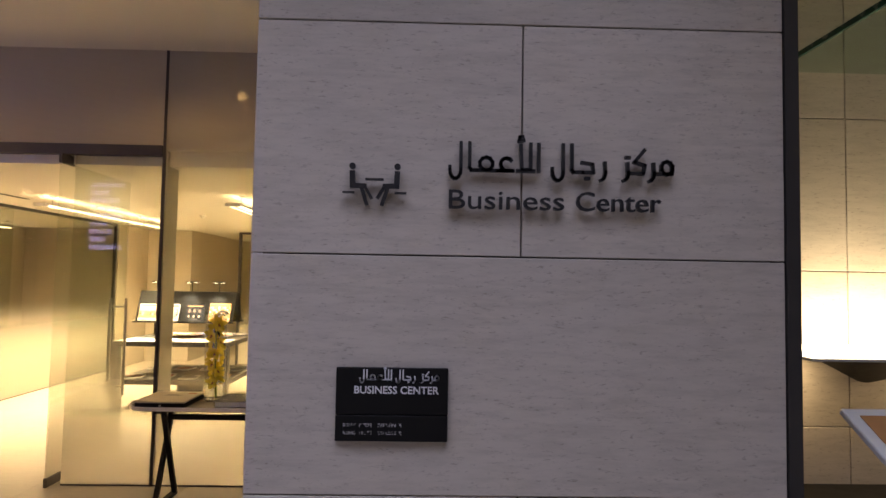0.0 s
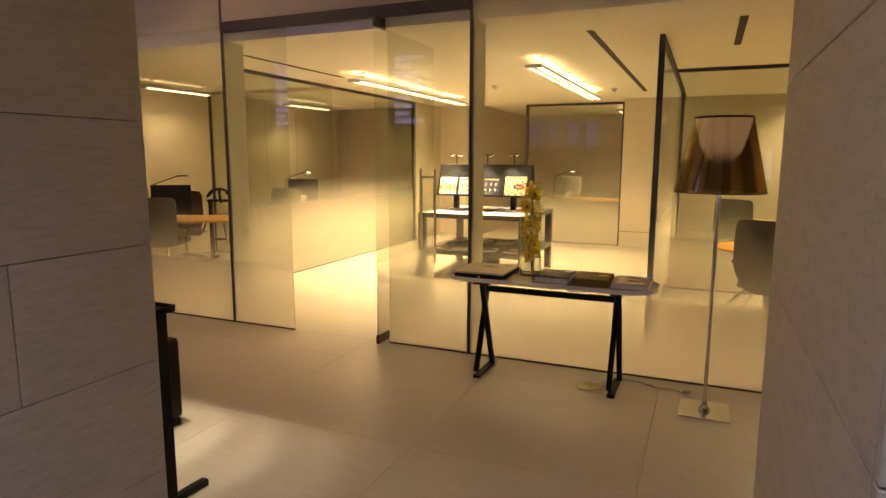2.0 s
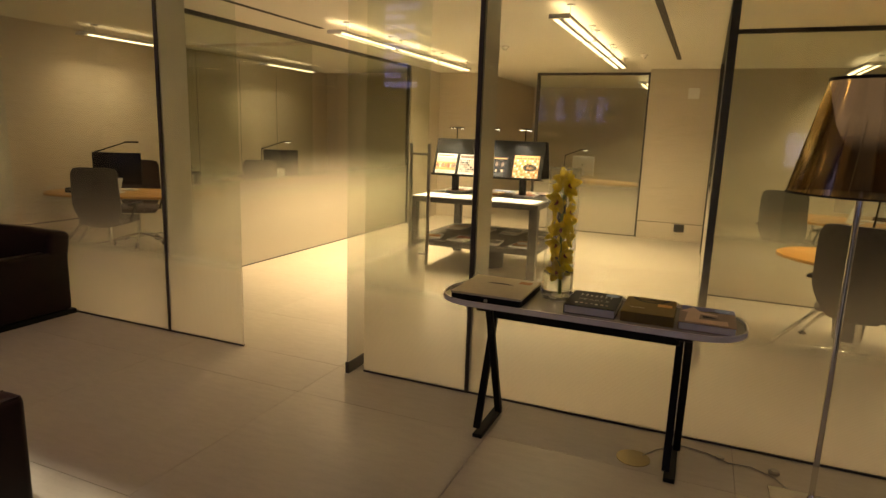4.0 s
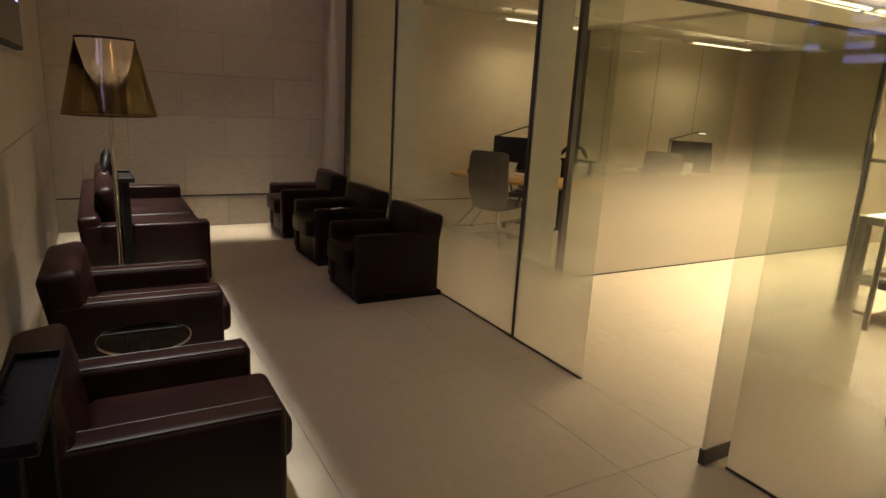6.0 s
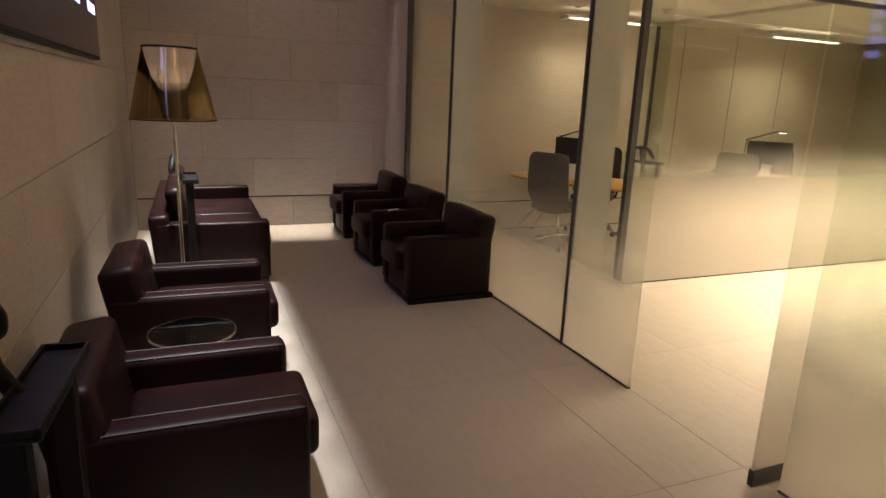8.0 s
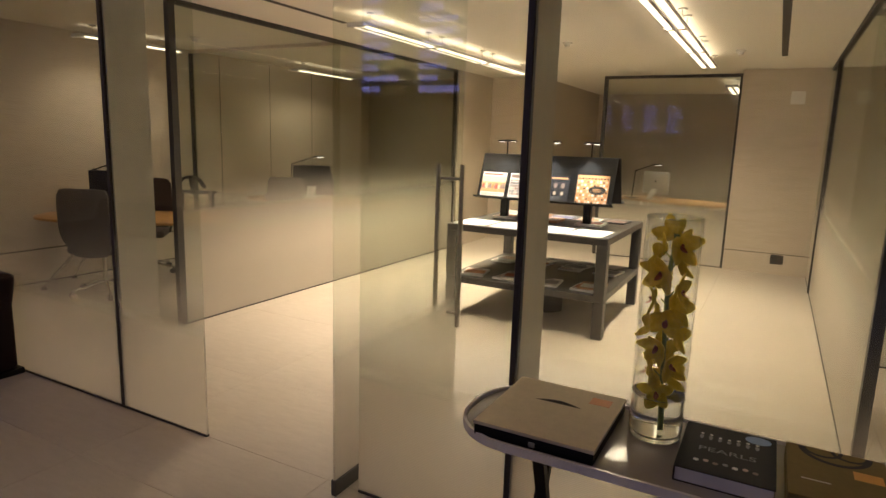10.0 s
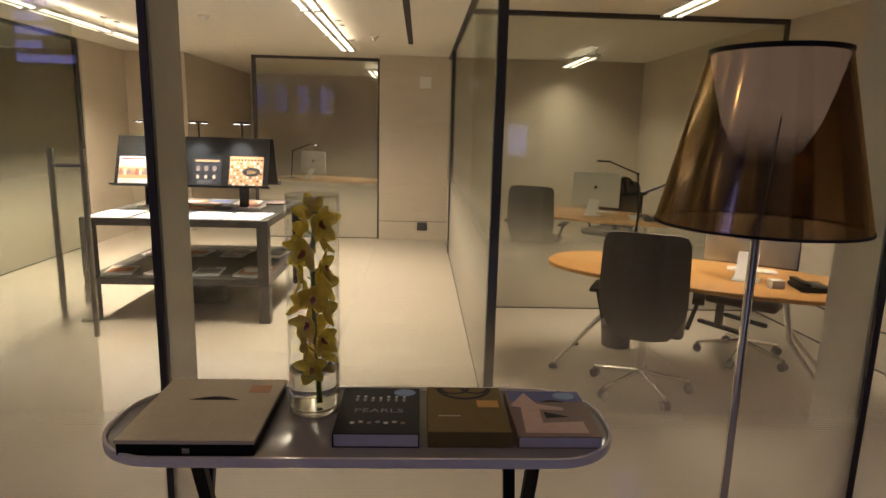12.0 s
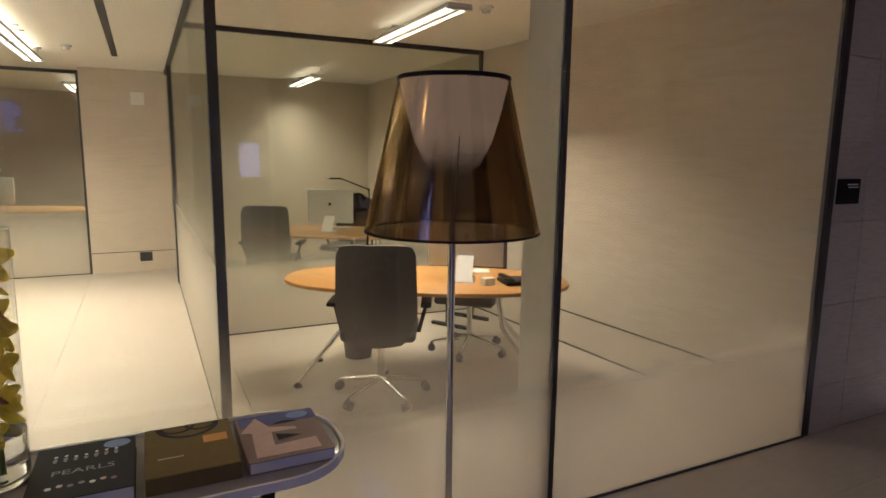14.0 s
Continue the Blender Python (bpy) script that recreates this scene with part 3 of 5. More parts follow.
for a, b in ((fx[0], -3.815), (-2.815, fx[-1])):
    part("bottom_rail", box(a, b, G - 0.010, G + 0.010, 0.0, 0.011), M_FRAME, window_1, "dark floor channel")

# open glass door, swung in
door_1 = thing("door_1", pose(-2.882, G, 0), "open frameless glass door with tall steel pull handles", "door")
door_1["kind"] = "structure"
part("leaf", box(-0.006, 0.006, -0.10, 1.06, 0.02, 2.68), M_GLASS_DOOR, door_1)
part("bottom_patch", box(-0.014, 0.014, -0.105, 0.09, 0.008, 0.085, 0.003), M_FRAME, door_1, "dark patch fitting")
part("top_patch", box(-0.014, 0.014, -0.105, 0.09, 2.615, 2.698, 0.003), M_FRAME, door_1, "dark patch fitting")
for s in (-1, 1):
    h = part("door_handle", tube(((s * 0.075, 0.93, 0.55), (s * 0.075, 0.93, 1.48), 0.014, 0.014), ((0, 0.93, 0.63), (s * 0.075, 0.93, 0.63), 0.009, 0.009), ((0, 0.93, 1.40), (s * 0.075, 0.93, 1.40), 0.009, 0.009)), M_HANDLE, door_1, "brushed steel pull handle")


def partition(name, label, m, length, height, posts, mat, frame_mat=None):
    """Glass screen with dark frame in its own xz plane."""
    frame_mat = frame_mat or M_FRAME
    w = thing(name, m, label, "window")
    w["kind"] = "structure"
    part("pane", box(0.02, length - 0.02, -0.006, 0.006, 0.012, height - 0.04), mat, w)
    part("bottom_rail", box(0.02, length - 0.02, -0.012, 0.012, 0, 0.011), M_FRAME, w)
    part("top_rail", box(0, length, -0.022, 0.022, height - 0.04, height), frame_mat, w, "slim top rail")
    for x, wd in posts:
        part("post", box(x, x + wd, -0.025, 0.025, 0, height - 0.041), M_FRAME, w, "dark bronze post")
    return w


partition("window_2", "glass partition with fading frost and dark frame", pose(-0.80, 6.38, 0, 0, 0, 90), BACK - 6.38, CEIL, [(0, 0.06), (4.78, 0.03)], M_GLASS_IN)
partition("window_3", "glass partition with fading frost and dark frame", pose(-5.56, 6.43, 0, 0, 0, 90), 11.34 - 6.43, CEIL, [(0, 0.06), (4.865, 0.045)], M_GLASS_IN)
partition("window_4", "glass screen between the offices with dark top rail", pose(-0.775, 8.64, 0), OFFICE_E + 0.774, CEIL, [(OFFICE_E + 0.75, 0.022)], M_GLASS_OFFICE)
partition("window_5", "glass screen between the offices with a pale top rail", pose(OFFICE_W + 0.001, 8.64, 0), -5.585 - OFFICE_W, CEIL, [(0.0, 0.022)], M_GLASS_OFFICE, M_STONE_IN)
partition("window_6", "framed glass panel in the back wall", pose(-3.60, BACK + 0.05, 0), 1.80, CEIL - 0.045, [(0, 0.05), (1.77, 0.03)], M_GLASS_BACK)

# ceiling slots
for x, y0, y1 in ((-1.345, 6.0, 10.95), (-0.20, 5.9, 7.15), (-4.87, 5.9, 7.78)):
    structure("trim_ceiling_slot", box(x - 0.030, x + 0.030, y0, y1, CEIL - 0.004, CEIL - 0.001), M_JOINT, "dark linear ceiling air slot", "vent")

# ---- pendant lamps ----


def pendant(x, y0, y1, modules, down, up, watts):
    L = y1 - y0
    p = thing("pendant_lamp", pose(x, (y0 + y1) / 2, 0), "slim white linear pendant lamp, lit, on thin cables", "lamp", "linear pendant lamps")
    part("housing", box(-0.085, 0.085, -L / 2, L / 2, 2.514, 2.538, 0.004), M_WHITE, p)
    for s in (-1, 1):
        area("pendant_light", x + s * 0.046, (y0 + y1) / 2, 2.507, 0.036, L - 0.08, watts / 2, WARM, 128)
    part("spine", box(-0.016, 0.016, -L / 2, L / 2, 2.500, 2.5135, 0.003), M_WHITE, p)
    for k in range(modules + 1):
        yy = -L / 2 + k * L / modules
        for s in (-1, 1):
            x0, x1 = sorted((s * 0.0165, s * 0.085))
            part("joint_cover", box(x0, x1, max(-L / 2, yy - 0.035), min(L / 2, yy + 0.035), 2.500, 2.5135, 0.002), M_WHITE, p)
    for k in range(modules):
        a = -L / 2 + k * L / modules + 0.036
        b = -L / 2 + (k + 1) * L / modules - 0.036
        for s in (-1, 1):
            part("diffuser", box(s * 0.046 - 0.022, s * 0.046 + 0.022, a, b, 2.509, 2.5135), down, p, "glowing diffuser strip")
        part("upper_diffuser", box(-0.04, 0.04, a, b, 2.5385, 2.541), up, p, "glowing upper strip")
        for yy in (a + 0.1, b - 0.1):
            part("cable", tube(((0.06, yy, 2.538), (0.06, yy, CEIL), 0.003, 0.003), ((0.06, yy, CEIL - 0.012), (0.06, yy, CEIL), 0.035, 0.035), seg=8), M_STEEL, p)


pendant(-2.09, 7.0, 10.85, 3, M_LAMPSTRIP, M_LAMPUP, 135)
pendant(-4.44, 7.35, 11.05, 3, M_LAMPSTRIP, M_LAMPUP, 225)
pendant(0.70, 6.65, 8.05, 1, M_LAMPDIM, M_LAMPDIMUP, 54)
pendant(0.82, 10.6, 11.9, 1, M_LAMPDIM, M_LAMPDIMUP, 24)
pendant(-7.50, 6.9, 8.1, 1, M_LAMPDIM, M_LAMPDIMUP, 8)
pendant(-7.40, 9.9, 11.2, 1, M_LAMPDIM, M_LAMPDIMUP, 9)
pendant(-2.0, 13.2, 14.6, 1, M_LAMPDIM, M_LAMPDIMUP, 38)

# ---- signs ----
SY = 1.32
FLAT_S = pose(0, 0, 0, 90, 0, 0)      # lettering plane: local z faces -y


def stroke(bm, pts, w, y, depth):
    """A flat band of even width along pts (x, z), standing proud of the wall."""
    for (x0, z0), (x1, z1) in zip(pts, pts[1:]):
        d = math.hypot(x1 - x0, z1 - z0)
        a = math.atan2(z1 - z0, x1 - x0)
        add_box(bm, -w / 2 * 0.9, d + w / 2 * 0.9, -depth, 0, -w / 2, w / 2, 0, 1, Matrix.Translation((x0, y, z0)) @ Matrix.Rotation(-a, 4, "Y"))


def arc(cx, cz, rx, rz, a0, a1, n=7):
    return [(cx + rx * math.cos(radians(a0 + (a1 - a0) * k / n)), cz + rz * math.sin(radians(a0 + (a1 - a0) * k / n))) for k in range(n + 1)]


# the Arabic line, drawn letter by letter in units of the line's height, from its left end
ARABIC = {
    "lam_end": [[(0.42, 1.0), (0.42, 0.0)] + arc(0.22, 0.0, 0.20, 0.32, 0, -180) + [(0.02, 0.12)]],
    "alef_a": [[(0.74, 1.0), (0.74, 0.10), (0.80, 0.0), (1.0, 0.0)]],
    "meem": [[(1.0, 0.0), (2.30, 0.0)], arc(1.35, 0.24, 0.24, 0.24, -90, 270, 10)],
    "ain": [[(1.75, 0.0), (2.34, 0.0)], arc(2.10, 0.24, 0.22, 0.22, 240, 40, 8)],
    "lam_alef": [[(2.62, 0.95), (2.66, 0.05), (2.98, 0.05), (2.98, 1.0)], [(2.50, 0.0), (3.10, 0.0)], [(2.68, 1.27), (2.57, 1.25), (2.57, 1.16)], [(2.54, 1.10), (2.72, 1.14)]],
    "alef_b": [[(3.28, 1.0), (3.28, 0.0)]],
    "lam_b": [[(4.18, 1.0), (4.18, 0.0)] + arc(3.98, 0.0, 0.20, 0.32, 0, -180) + [(3.78, 0.12)]],
    "alef_c": [[(4.50, 1.0), (4.50, 0.08), (4.56, 0.0), (4.9, 0.0)]],
    "jeem": [[(4.9, 0.0), (5.30, 0.0), (5.26, 0.30), (4.88, 0.36)], [(5.02, -0.22), (5.12, -0.22)]],
    "reh_a": [[(5.72, 0.36), (5.74, 0.02)] + arc(5.54, 0.02, 0.20, 0.30, 0, -80, 4)],
    "zain": [[(6.56, 0.36), (6.58, 0.02)] + arc(6.38, 0.02, 0.20, 0.30, 0, -80, 4), [(6.52, 0.58), (6.62, 0.58)]],
    "kaf": [[(6.58, 0.0), (7.14, 0.0), (7.20, 0.30), (6.82, 0.42), (7.18, 0.86)]],
    "reh_b": [[(7.52, 0.36), (7.54, 0.02)] + arc(7.34, 0.02, 0.20, 0.30, 0, -80, 4)],
    "meem_start": [[(7.54, 0.0), (8.2, 0.0), (8.22, 0.3)], arc(8.02, 0.22, 0.21, 0.24, -90, 270, 10)],
}


def arabic(parent, x0, z0, unit, w, y, depth, mat, name="arabic_letter"):
    for strokes in ARABIC.values():
        bm = bmesh.new()
        for s in strokes:
            stroke(bm, [(x0 + px * unit, z0 + pz * unit) for px, pz in s], w, y, depth)
        part(name, bm, mat, parent)


sign = thing("wall_sign_lettering", pose(0, 0, 0), "raised dark letters and meeting pictogram on the stone wall", "sign")
for k, word in enumerate(("Business", "Center")):
    lettering("word", word, 0.0545, Matrix.Translation(((0.170, 0.424)[k], SY - 0.014, 1.8515)) @ FLAT_S, M_SIGN, sign, 0.005, "", (0.230, 0.171)[k], 0.0001)
arabic(sign, 0.170, 1.929, 0.0545, 0.0066, SY - 0.009, 0.009, M_SIGN)
for s, cx in ((1, -0.022), (-1, 0.067)):
    bm = bmesh.new()
    bmesh.ops.create_cone(bm, cap_ends=True, segments=20, radius1=0.0062, radius2=0.0062, depth=0.010, matrix=Matrix.Translation((cx, SY - 0.014, 1.932)) @ pose(0, 0, 0, 90))
    stroke(bm, [(cx, 1.918), (cx + s * 0.001, 1.893)], 0.0105, SY - 0.009, 0.010)
    stroke(bm, [(cx, 1.8935), (cx + s * 0.024, 1.8925)], 0.0095, SY - 0.009, 0.0104)
    stroke(bm, [(cx + s * 0.018, 1.892), (cx + s * 0.029, 1.857)], 0.0070, SY - 0.009, 0.0100)
    stroke(bm, [(cx + s * 0.025, 1.892), (cx + s * 0.038, 1.870)], 0.0060, SY - 0.009, 0.0096)
    stroke(bm, [(cx - s * 0.017, 1.8795), (cx + s * 0.003, 1.8795)], 0.0035, SY - 0.009, 0.010)
    part("seated_figure", bm, M_SIGN, sign)
part("table_bar", box(0.004, 0.040, SY - 0.019, SY - 0.009, 1.904, 1.908), M_SIGN, sign)

plaque = thing("door_plaque", pose(0.0655, SY, 0), "black tactile plaque with silver lettering and braille", "sign")
part("upper_plate", box(-0.1095, 0.1095, -0.012, -0.0005, 1.4445, 1.535, 0.001), M_BLACK, plaque)
part("lower_plate", box(-0.1095, 0.1095, -0.012, -0.0005, 1.393, 1.4428, 0.001), M_BLACK, plaque)
lettering("word", "BUSINESS CENTER", 0.0205, Matrix.Translation((-0.0735, -0.0128, 1.4856)) @ FLAT_S, M_SIGNGREY, plaque, 0.0008, "", 0.165, 0.0003)
arabic(plaque, -0.0635, 1.5125, 0.0188, 0.0026, -0.0118, 0.0016, M_SIGNGREY)
rnd = random.Random(4)
for row, z in enumerate((1.4215, 1.4065)):
    bm = bmesh.new()
    for c in range(22):
        if c in (5, 11, 12, 20):
            continue
        for dx in (0, 0.0021):
            for dz in (0, 0.0023, 0.0046):
                if rnd.random() < 0.5:
                    add_box(bm, -0.0935 + c * 0.0052 + dx, -0.0922 + c * 0.0052 + dx, -0.0132, -0.0118, z + dz, z + dz + 0.0013)
    part("braille_row", bm, M_SIGNGREY, plaque)

plaque_2 = thing("door_plaque", pose(2.42, G, 0), "small black plaque on the limestone beside the glass", "sign")
part("plate", box(-0.10, 0.10, -0.010, -0.0005, 1.36, 1.50, 0.001), M_BLACK, plaque_2)
part("text_bar", box(-0.02, 0.08, -0.0112, -0.0102, 1.465, 1.473), M_SIGNGREY, plaque_2)
part("text_bar", box(-0.01, 0.08, -0.0112, -0.0102, 1.450, 1.457), M_SIGNGREY, plaque_2)

# ---- niche beside the sign wall ----
sconce = thing("wall_lamp", pose(1.45, 1.948, 0), "lit wall lamp with a flat plate over a dark inverted pyramid", "lamp")
part("plate", box(-0.285, 0.285, -0.22, 0, 1.508, 1.516, 0.002), M_WHITE, sconce, "flat white reflector plate")
bm = bmesh.new()
rim = [bm.verts.new(q) for q in ((-0.17, -0.20, 1.5075), (0.17, -0.20, 1.5075), (0.17, -0.002, 1.5075), (-0.17, -0.002, 1.5075))]
tip = [bm.verts.new(q) for q in ((-0.008, -0.03, 1.425), (0.008, -0.03, 1.425), (0.008, -0.002, 1.425), (-0.008, -0.002, 1.425))]
for k in range(4):
    bm.faces.new((rim[k], rim[(k + 1) % 4], tip[(k + 1) % 4], tip[k]))
bm.faces.new(rim)
bm.faces.new(tip)
bmesh.ops.recalc_face_normals(bm, faces=bm.faces)
part("body", bm, M_BLACK, sconce, "dark inverted pyramid body")
part("lamp_strip", box(-0.26, 0.26, -0.14, -0.02, 1.5165, 1.535, 0.003), M_SHADEGLOW, sconce, "glowing lamp strip")
area("wall_lamp_light", 1.45, 1.83, 1.545, 0.54, 0.10, 3.8, (1.0, 0.84, 0.58), 180, (1.45, 2.05, 1.95))
for s in (-1, 1):
    area("wall_lamp_underlight", 1.45 + s * 0.24, 1.86, 1.505, 0.06, 0.12, 0.6, WARM)
can = thing("glass_canopy", pose(0, 0, 0), "horizontal glass plate with a green edge above the counter", "glass")
part("plate", box(1.20, 2.80, 0.60, 1.945, 2.375, 2.387), M_CANOPY, can)
part("edge", box(1.192, 1.1995, 0.60, 1.945, 2.373, 2.389), M_GREENEDGE, can, "green glass edge")
counter = thing("counter", pose(1.9, 1.70, 0), "dark counter under the lamp", "counter")
part("top", box(-0.9, 0.9, -0.22, 0.24, 1.08, 1.12, 0.004), M_BLACK, counter)
part("body", box(-0.86, 0.86, -0.18, 0.24, 0, 1.079, 0.004), M_BLACK, counter)
menu = thing("menu_stand", pose(1.262, 1.347, 0), "white-framed picture board on a slim stand", "stand")
tilt = pose(0, 0, 1.34, 29)
part("frame", box(-0.18, 0.18, -0.175, 0.175, -0.008, 0.008, 0.003, 1, tilt), M_WHITE, menu)
part("picture", box(-0.152, 0.152, -0.147, 0.147, 0.009, 0.011, 0, 1, tilt), M_TERRACOTTA, menu, "orange printed picture")
part("post", tube(((0, 0.02, 0.01), (0, 0.02, 1.325), 0.015, 0.015)), M_STEEL, menu)
part("foot", lathe([(0, 0), (0.14, 0), (0.14, 0.012), (0, 0.018)], 24, Matrix.Translation((0, 0.02, 0))), M_STEEL, menu)

# ---- lounge furniture ----


def armchair(m, label, group, D=0.78):
    a = thing("armchair", m, label, "armchair", group)
    W, ARM = 0.70, 0.535
    part("base", box(-W / 2 + 0.012, W / 2 - 0.012, -D / 2 + 0.03, D / 2 - 0.015, 0.0, 0.04, 0.004), M_BLACK, a, "recessed black plinth")
    part("frame", box(-W / 2 + 0.127, W / 2 - 0.127, -D / 2 + 0.03, D / 2 - 0.09, 0.04, 0.25, 0.012, 2), M_LEATHER, a)
    cushion = part("seat_cushion", box(-W / 2 + 0.128, W / 2 - 0.128, -D / 2 - 0.045, D / 2 - 0.24, 0.251, 0.425, 0.04, 4), M_LEATHER, a, "thick leather seat cushion")
    part("piping", tube(((-W / 2 + 0.15, -D / 2 - 0.038, 0.392), (W / 2 - 0.15, -D / 2 - 0.038, 0.392), 0.004, 0.004), seg=6), M_LEATHER, cushion)
    for s in (-1, 1):
        x0, x1 = sorted((s * (W / 2 - 0.125), s * W / 2))
        arm = part("armrest", box(x0, x1, -D / 2 + 0.012, D / 2 - 0.05, 0.04, ARM, 0.034, 5), M_LEATHER, a)
        for e in (0.012, 0.113):
            xe = s * (W / 2 - e)
            part("piping", tube(((xe, -D / 2 + 0.03, ARM - 0.006), (xe, D / 2 - 0.10, ARM - 0.006), 0.0035, 0.0035), seg=6), M_LEATHER, arm, "stitched piping")
    part("backrest", box(-W / 2 + 0.004, W / 2 - 0.004, -0.095, 0.095, -0.06, 0.60, 0.045, 5, Matrix.Translation((0, D / 2 - 0.205, 0.10)) @ pose(0, 0, 0, -10)), M_LEATHER, a)
    return a


def sofa(m):
    a = thing("sofa", m, "oxblood leather two-seat sofa with loose cushions against the wall", "sofa")
    W, D, ARM = 2.14, 0.94, 0.53
    part("base", box(-W / 2 + 0.012, W / 2 - 0.012, -D / 2 + 0.03, D / 2 - 0.015, 0, 0.04, 0.004), M_BLACK, a, "recessed black plinth")
    part("frame", box(-W / 2 + 0.15, W / 2 - 0.15, -D / 2 + 0.03, D / 2 - 0.09, 0.04, 0.25, 0.012, 2), M_LEATHER, a)
    for s in (-1, 1):
        x0, x1 = sorted((s * 0.004, s * (W / 2 - 0.15)))
        part("seat_cushion", box(x0, x1, -D / 2 - 0.012, D / 2 - 0.22, 0.251, 0.405, 0.04, 4), M_LEATHER, a, "thick leather seat cushion")
        part("back_cushion", box(x0 + 0.02, x1 - 0.02, -0.07, 0.07, 0, 0.40, 0.055, 4, Matrix.Translation((0, D / 2 - 0.28, 0.40)) @ pose(0, 0, 0, -14)), M_LEATHER, a, "loose leather back cushion")
        x0, x1 = sorted((s * (W / 2 - 0.145), s * W / 2))
        part("armrest", box(x0, x1, -D / 2 + 0.012, D / 2 - 0.05, 0.04, ARM, 0.022, 4), M_LEATHER, a)
    part("backrest", box(-W / 2 + 0.004, W / 2 - 0.004, -0.075, 0.075, -0.06, 0.50, 0.035, 4, Matrix.Translation((0, D / 2 - 0.12, 0.10)) @ pose(0, 0, 0, -5)), M_LEATHER, a)
    return a


def ribbed(r0, r1, z0, z1, rows=64, depth=0.0010):
    """A cone of fine level ribs."""
    prof = []
    for j in range(rows * 2 + 1):
        f = j / (rows * 2)
        prof.append((r0 + (r1 - r0) * f + depth * (j % 2), z0 + (z1 - z0) * f))
    return lathe(prof, 72)


def floor_lamp(m, label):
    l = thing("floor_lamp", m, label, "lamp", "bronze-shaded floor lamps")
    part("base", box(-0.15, 0.15, -0.15, 0.15, 0, 0.012, 0.002), M_CHROME, l, "square polished base plate")
    part("foot", lathe([(0, 0.0125), (0.035, 0.0125), (0.035, 0.03), (0.016, 0.05), (0.016, 0.085), (0, 0.085)], 20), M_CHROME, l)
    part("stem", tube(((0, 0, 0.06), (0, 0, 1.40), 0.012, 0.012), ((0, 0, 1.40), (0, 0, 1.54), 0.006, 0.006), seg=16), M_CHROME, l, "slim chrome stem")
    s = part("shade", ribbed(0.259, 0.160, 1.385, 1.825, 60, 0.0010), M_SHADE, l, "translucent ribbed bronze conical shade")
    part("rim", lathe([(0.1605, 1.818), (0.1640, 1.818), (0.1640, 1.829), (0.1580, 1.829), (0.1580, 1.818)], 48, closed=True), M_BLACK, s, "dark top rim")
    part("rim", lathe([(0.259, 1.382), (0.2615, 1.382), (0.2610, 1.389), (0.2585, 1.389)], 48, closed=True), M_BLACK, s, "dark lower rim")
    part("diffuser", lathe([(0.157, 1.817), (0.140, 1.74), (0.115, 1.65), (0.08, 1.58), (0.035, 1.54), (0.0, 1.53)], 40), M_DIFFUSER, l, "white inner diffuser bowl")
    part("cord", tube(((-0.02, -0.10, 1.815), (-0.065, -0.13, 1.40), 0.002, 0.002), seg=6), M_PAPER, l, "thin white pull cord")
    return l


floor_lamp(pose(-0.31, 4.73, 0), "floor lamp with translucent bronze shade, beside the console table")
floor_lamp(pose(-5.60, 2.86, 0, 0, 0, 20), "floor lamp with translucent bronze shade, behind the armchairs")

ac = armchair(pose(-5.87, 4.82, 0), "dark oxblood leather club armchair with its back to the glass", "armchairs along the glass")
copy_thing(ac, pose(-7.02, 4.85, 0, 0, 0, 2))
copy_thing(ac, pose(-8.20, 4.87, 0, 0, 0, -2))
ac2 = armchair(pose(-3.53, 2.87, 0, 0, 0, 180), "oxblood leather club armchair against the stone wall", "armchairs along the stone wall", 0.86)
copy_thing(ac2, pose(-4.90, 2.90, 0, 0, 0, 179))
sofa(pose(-7.50, 3.07, 0, 0, 0, 180))
tagged(part("remote_control", box(-0.02, 0.02, -0.07, 0.07, 0, 0.018, 0.006, 2), M_PAPER, None), "small pale remote control on an armchair's arm", "remote control").matrix_basis = pose(-6.73, 4.70, 0.521, 0, 0, 25)

st = thing("side_table", pose(-4.26, 2.91, 0), "round glass-topped side table between the armchairs", "table")
part("top", lathe([(0, 0.43), (0.195, 0.43), (0.195, 0.442), (0, 0.442)], 48), M_GLASS_TOP, st, "round dark glass top")
part("rim", lathe([(0.196, 0.434), (0.201, 0.434), (0.201, 0.444), (0.196, 0.444)], 48, closed=True), M_CHROME, st, "thin chrome rim")
part("column", tube(((0, 0, 0.01), (0, 0, 0.429), 0.018, 0.018)), M_CHROME, st)
part("foot", lathe([(0, 0), (0.16, 0), (0.16, 0.008), (0.02, 0.016), (0, 0.016)], 36), M_CHROME, st)


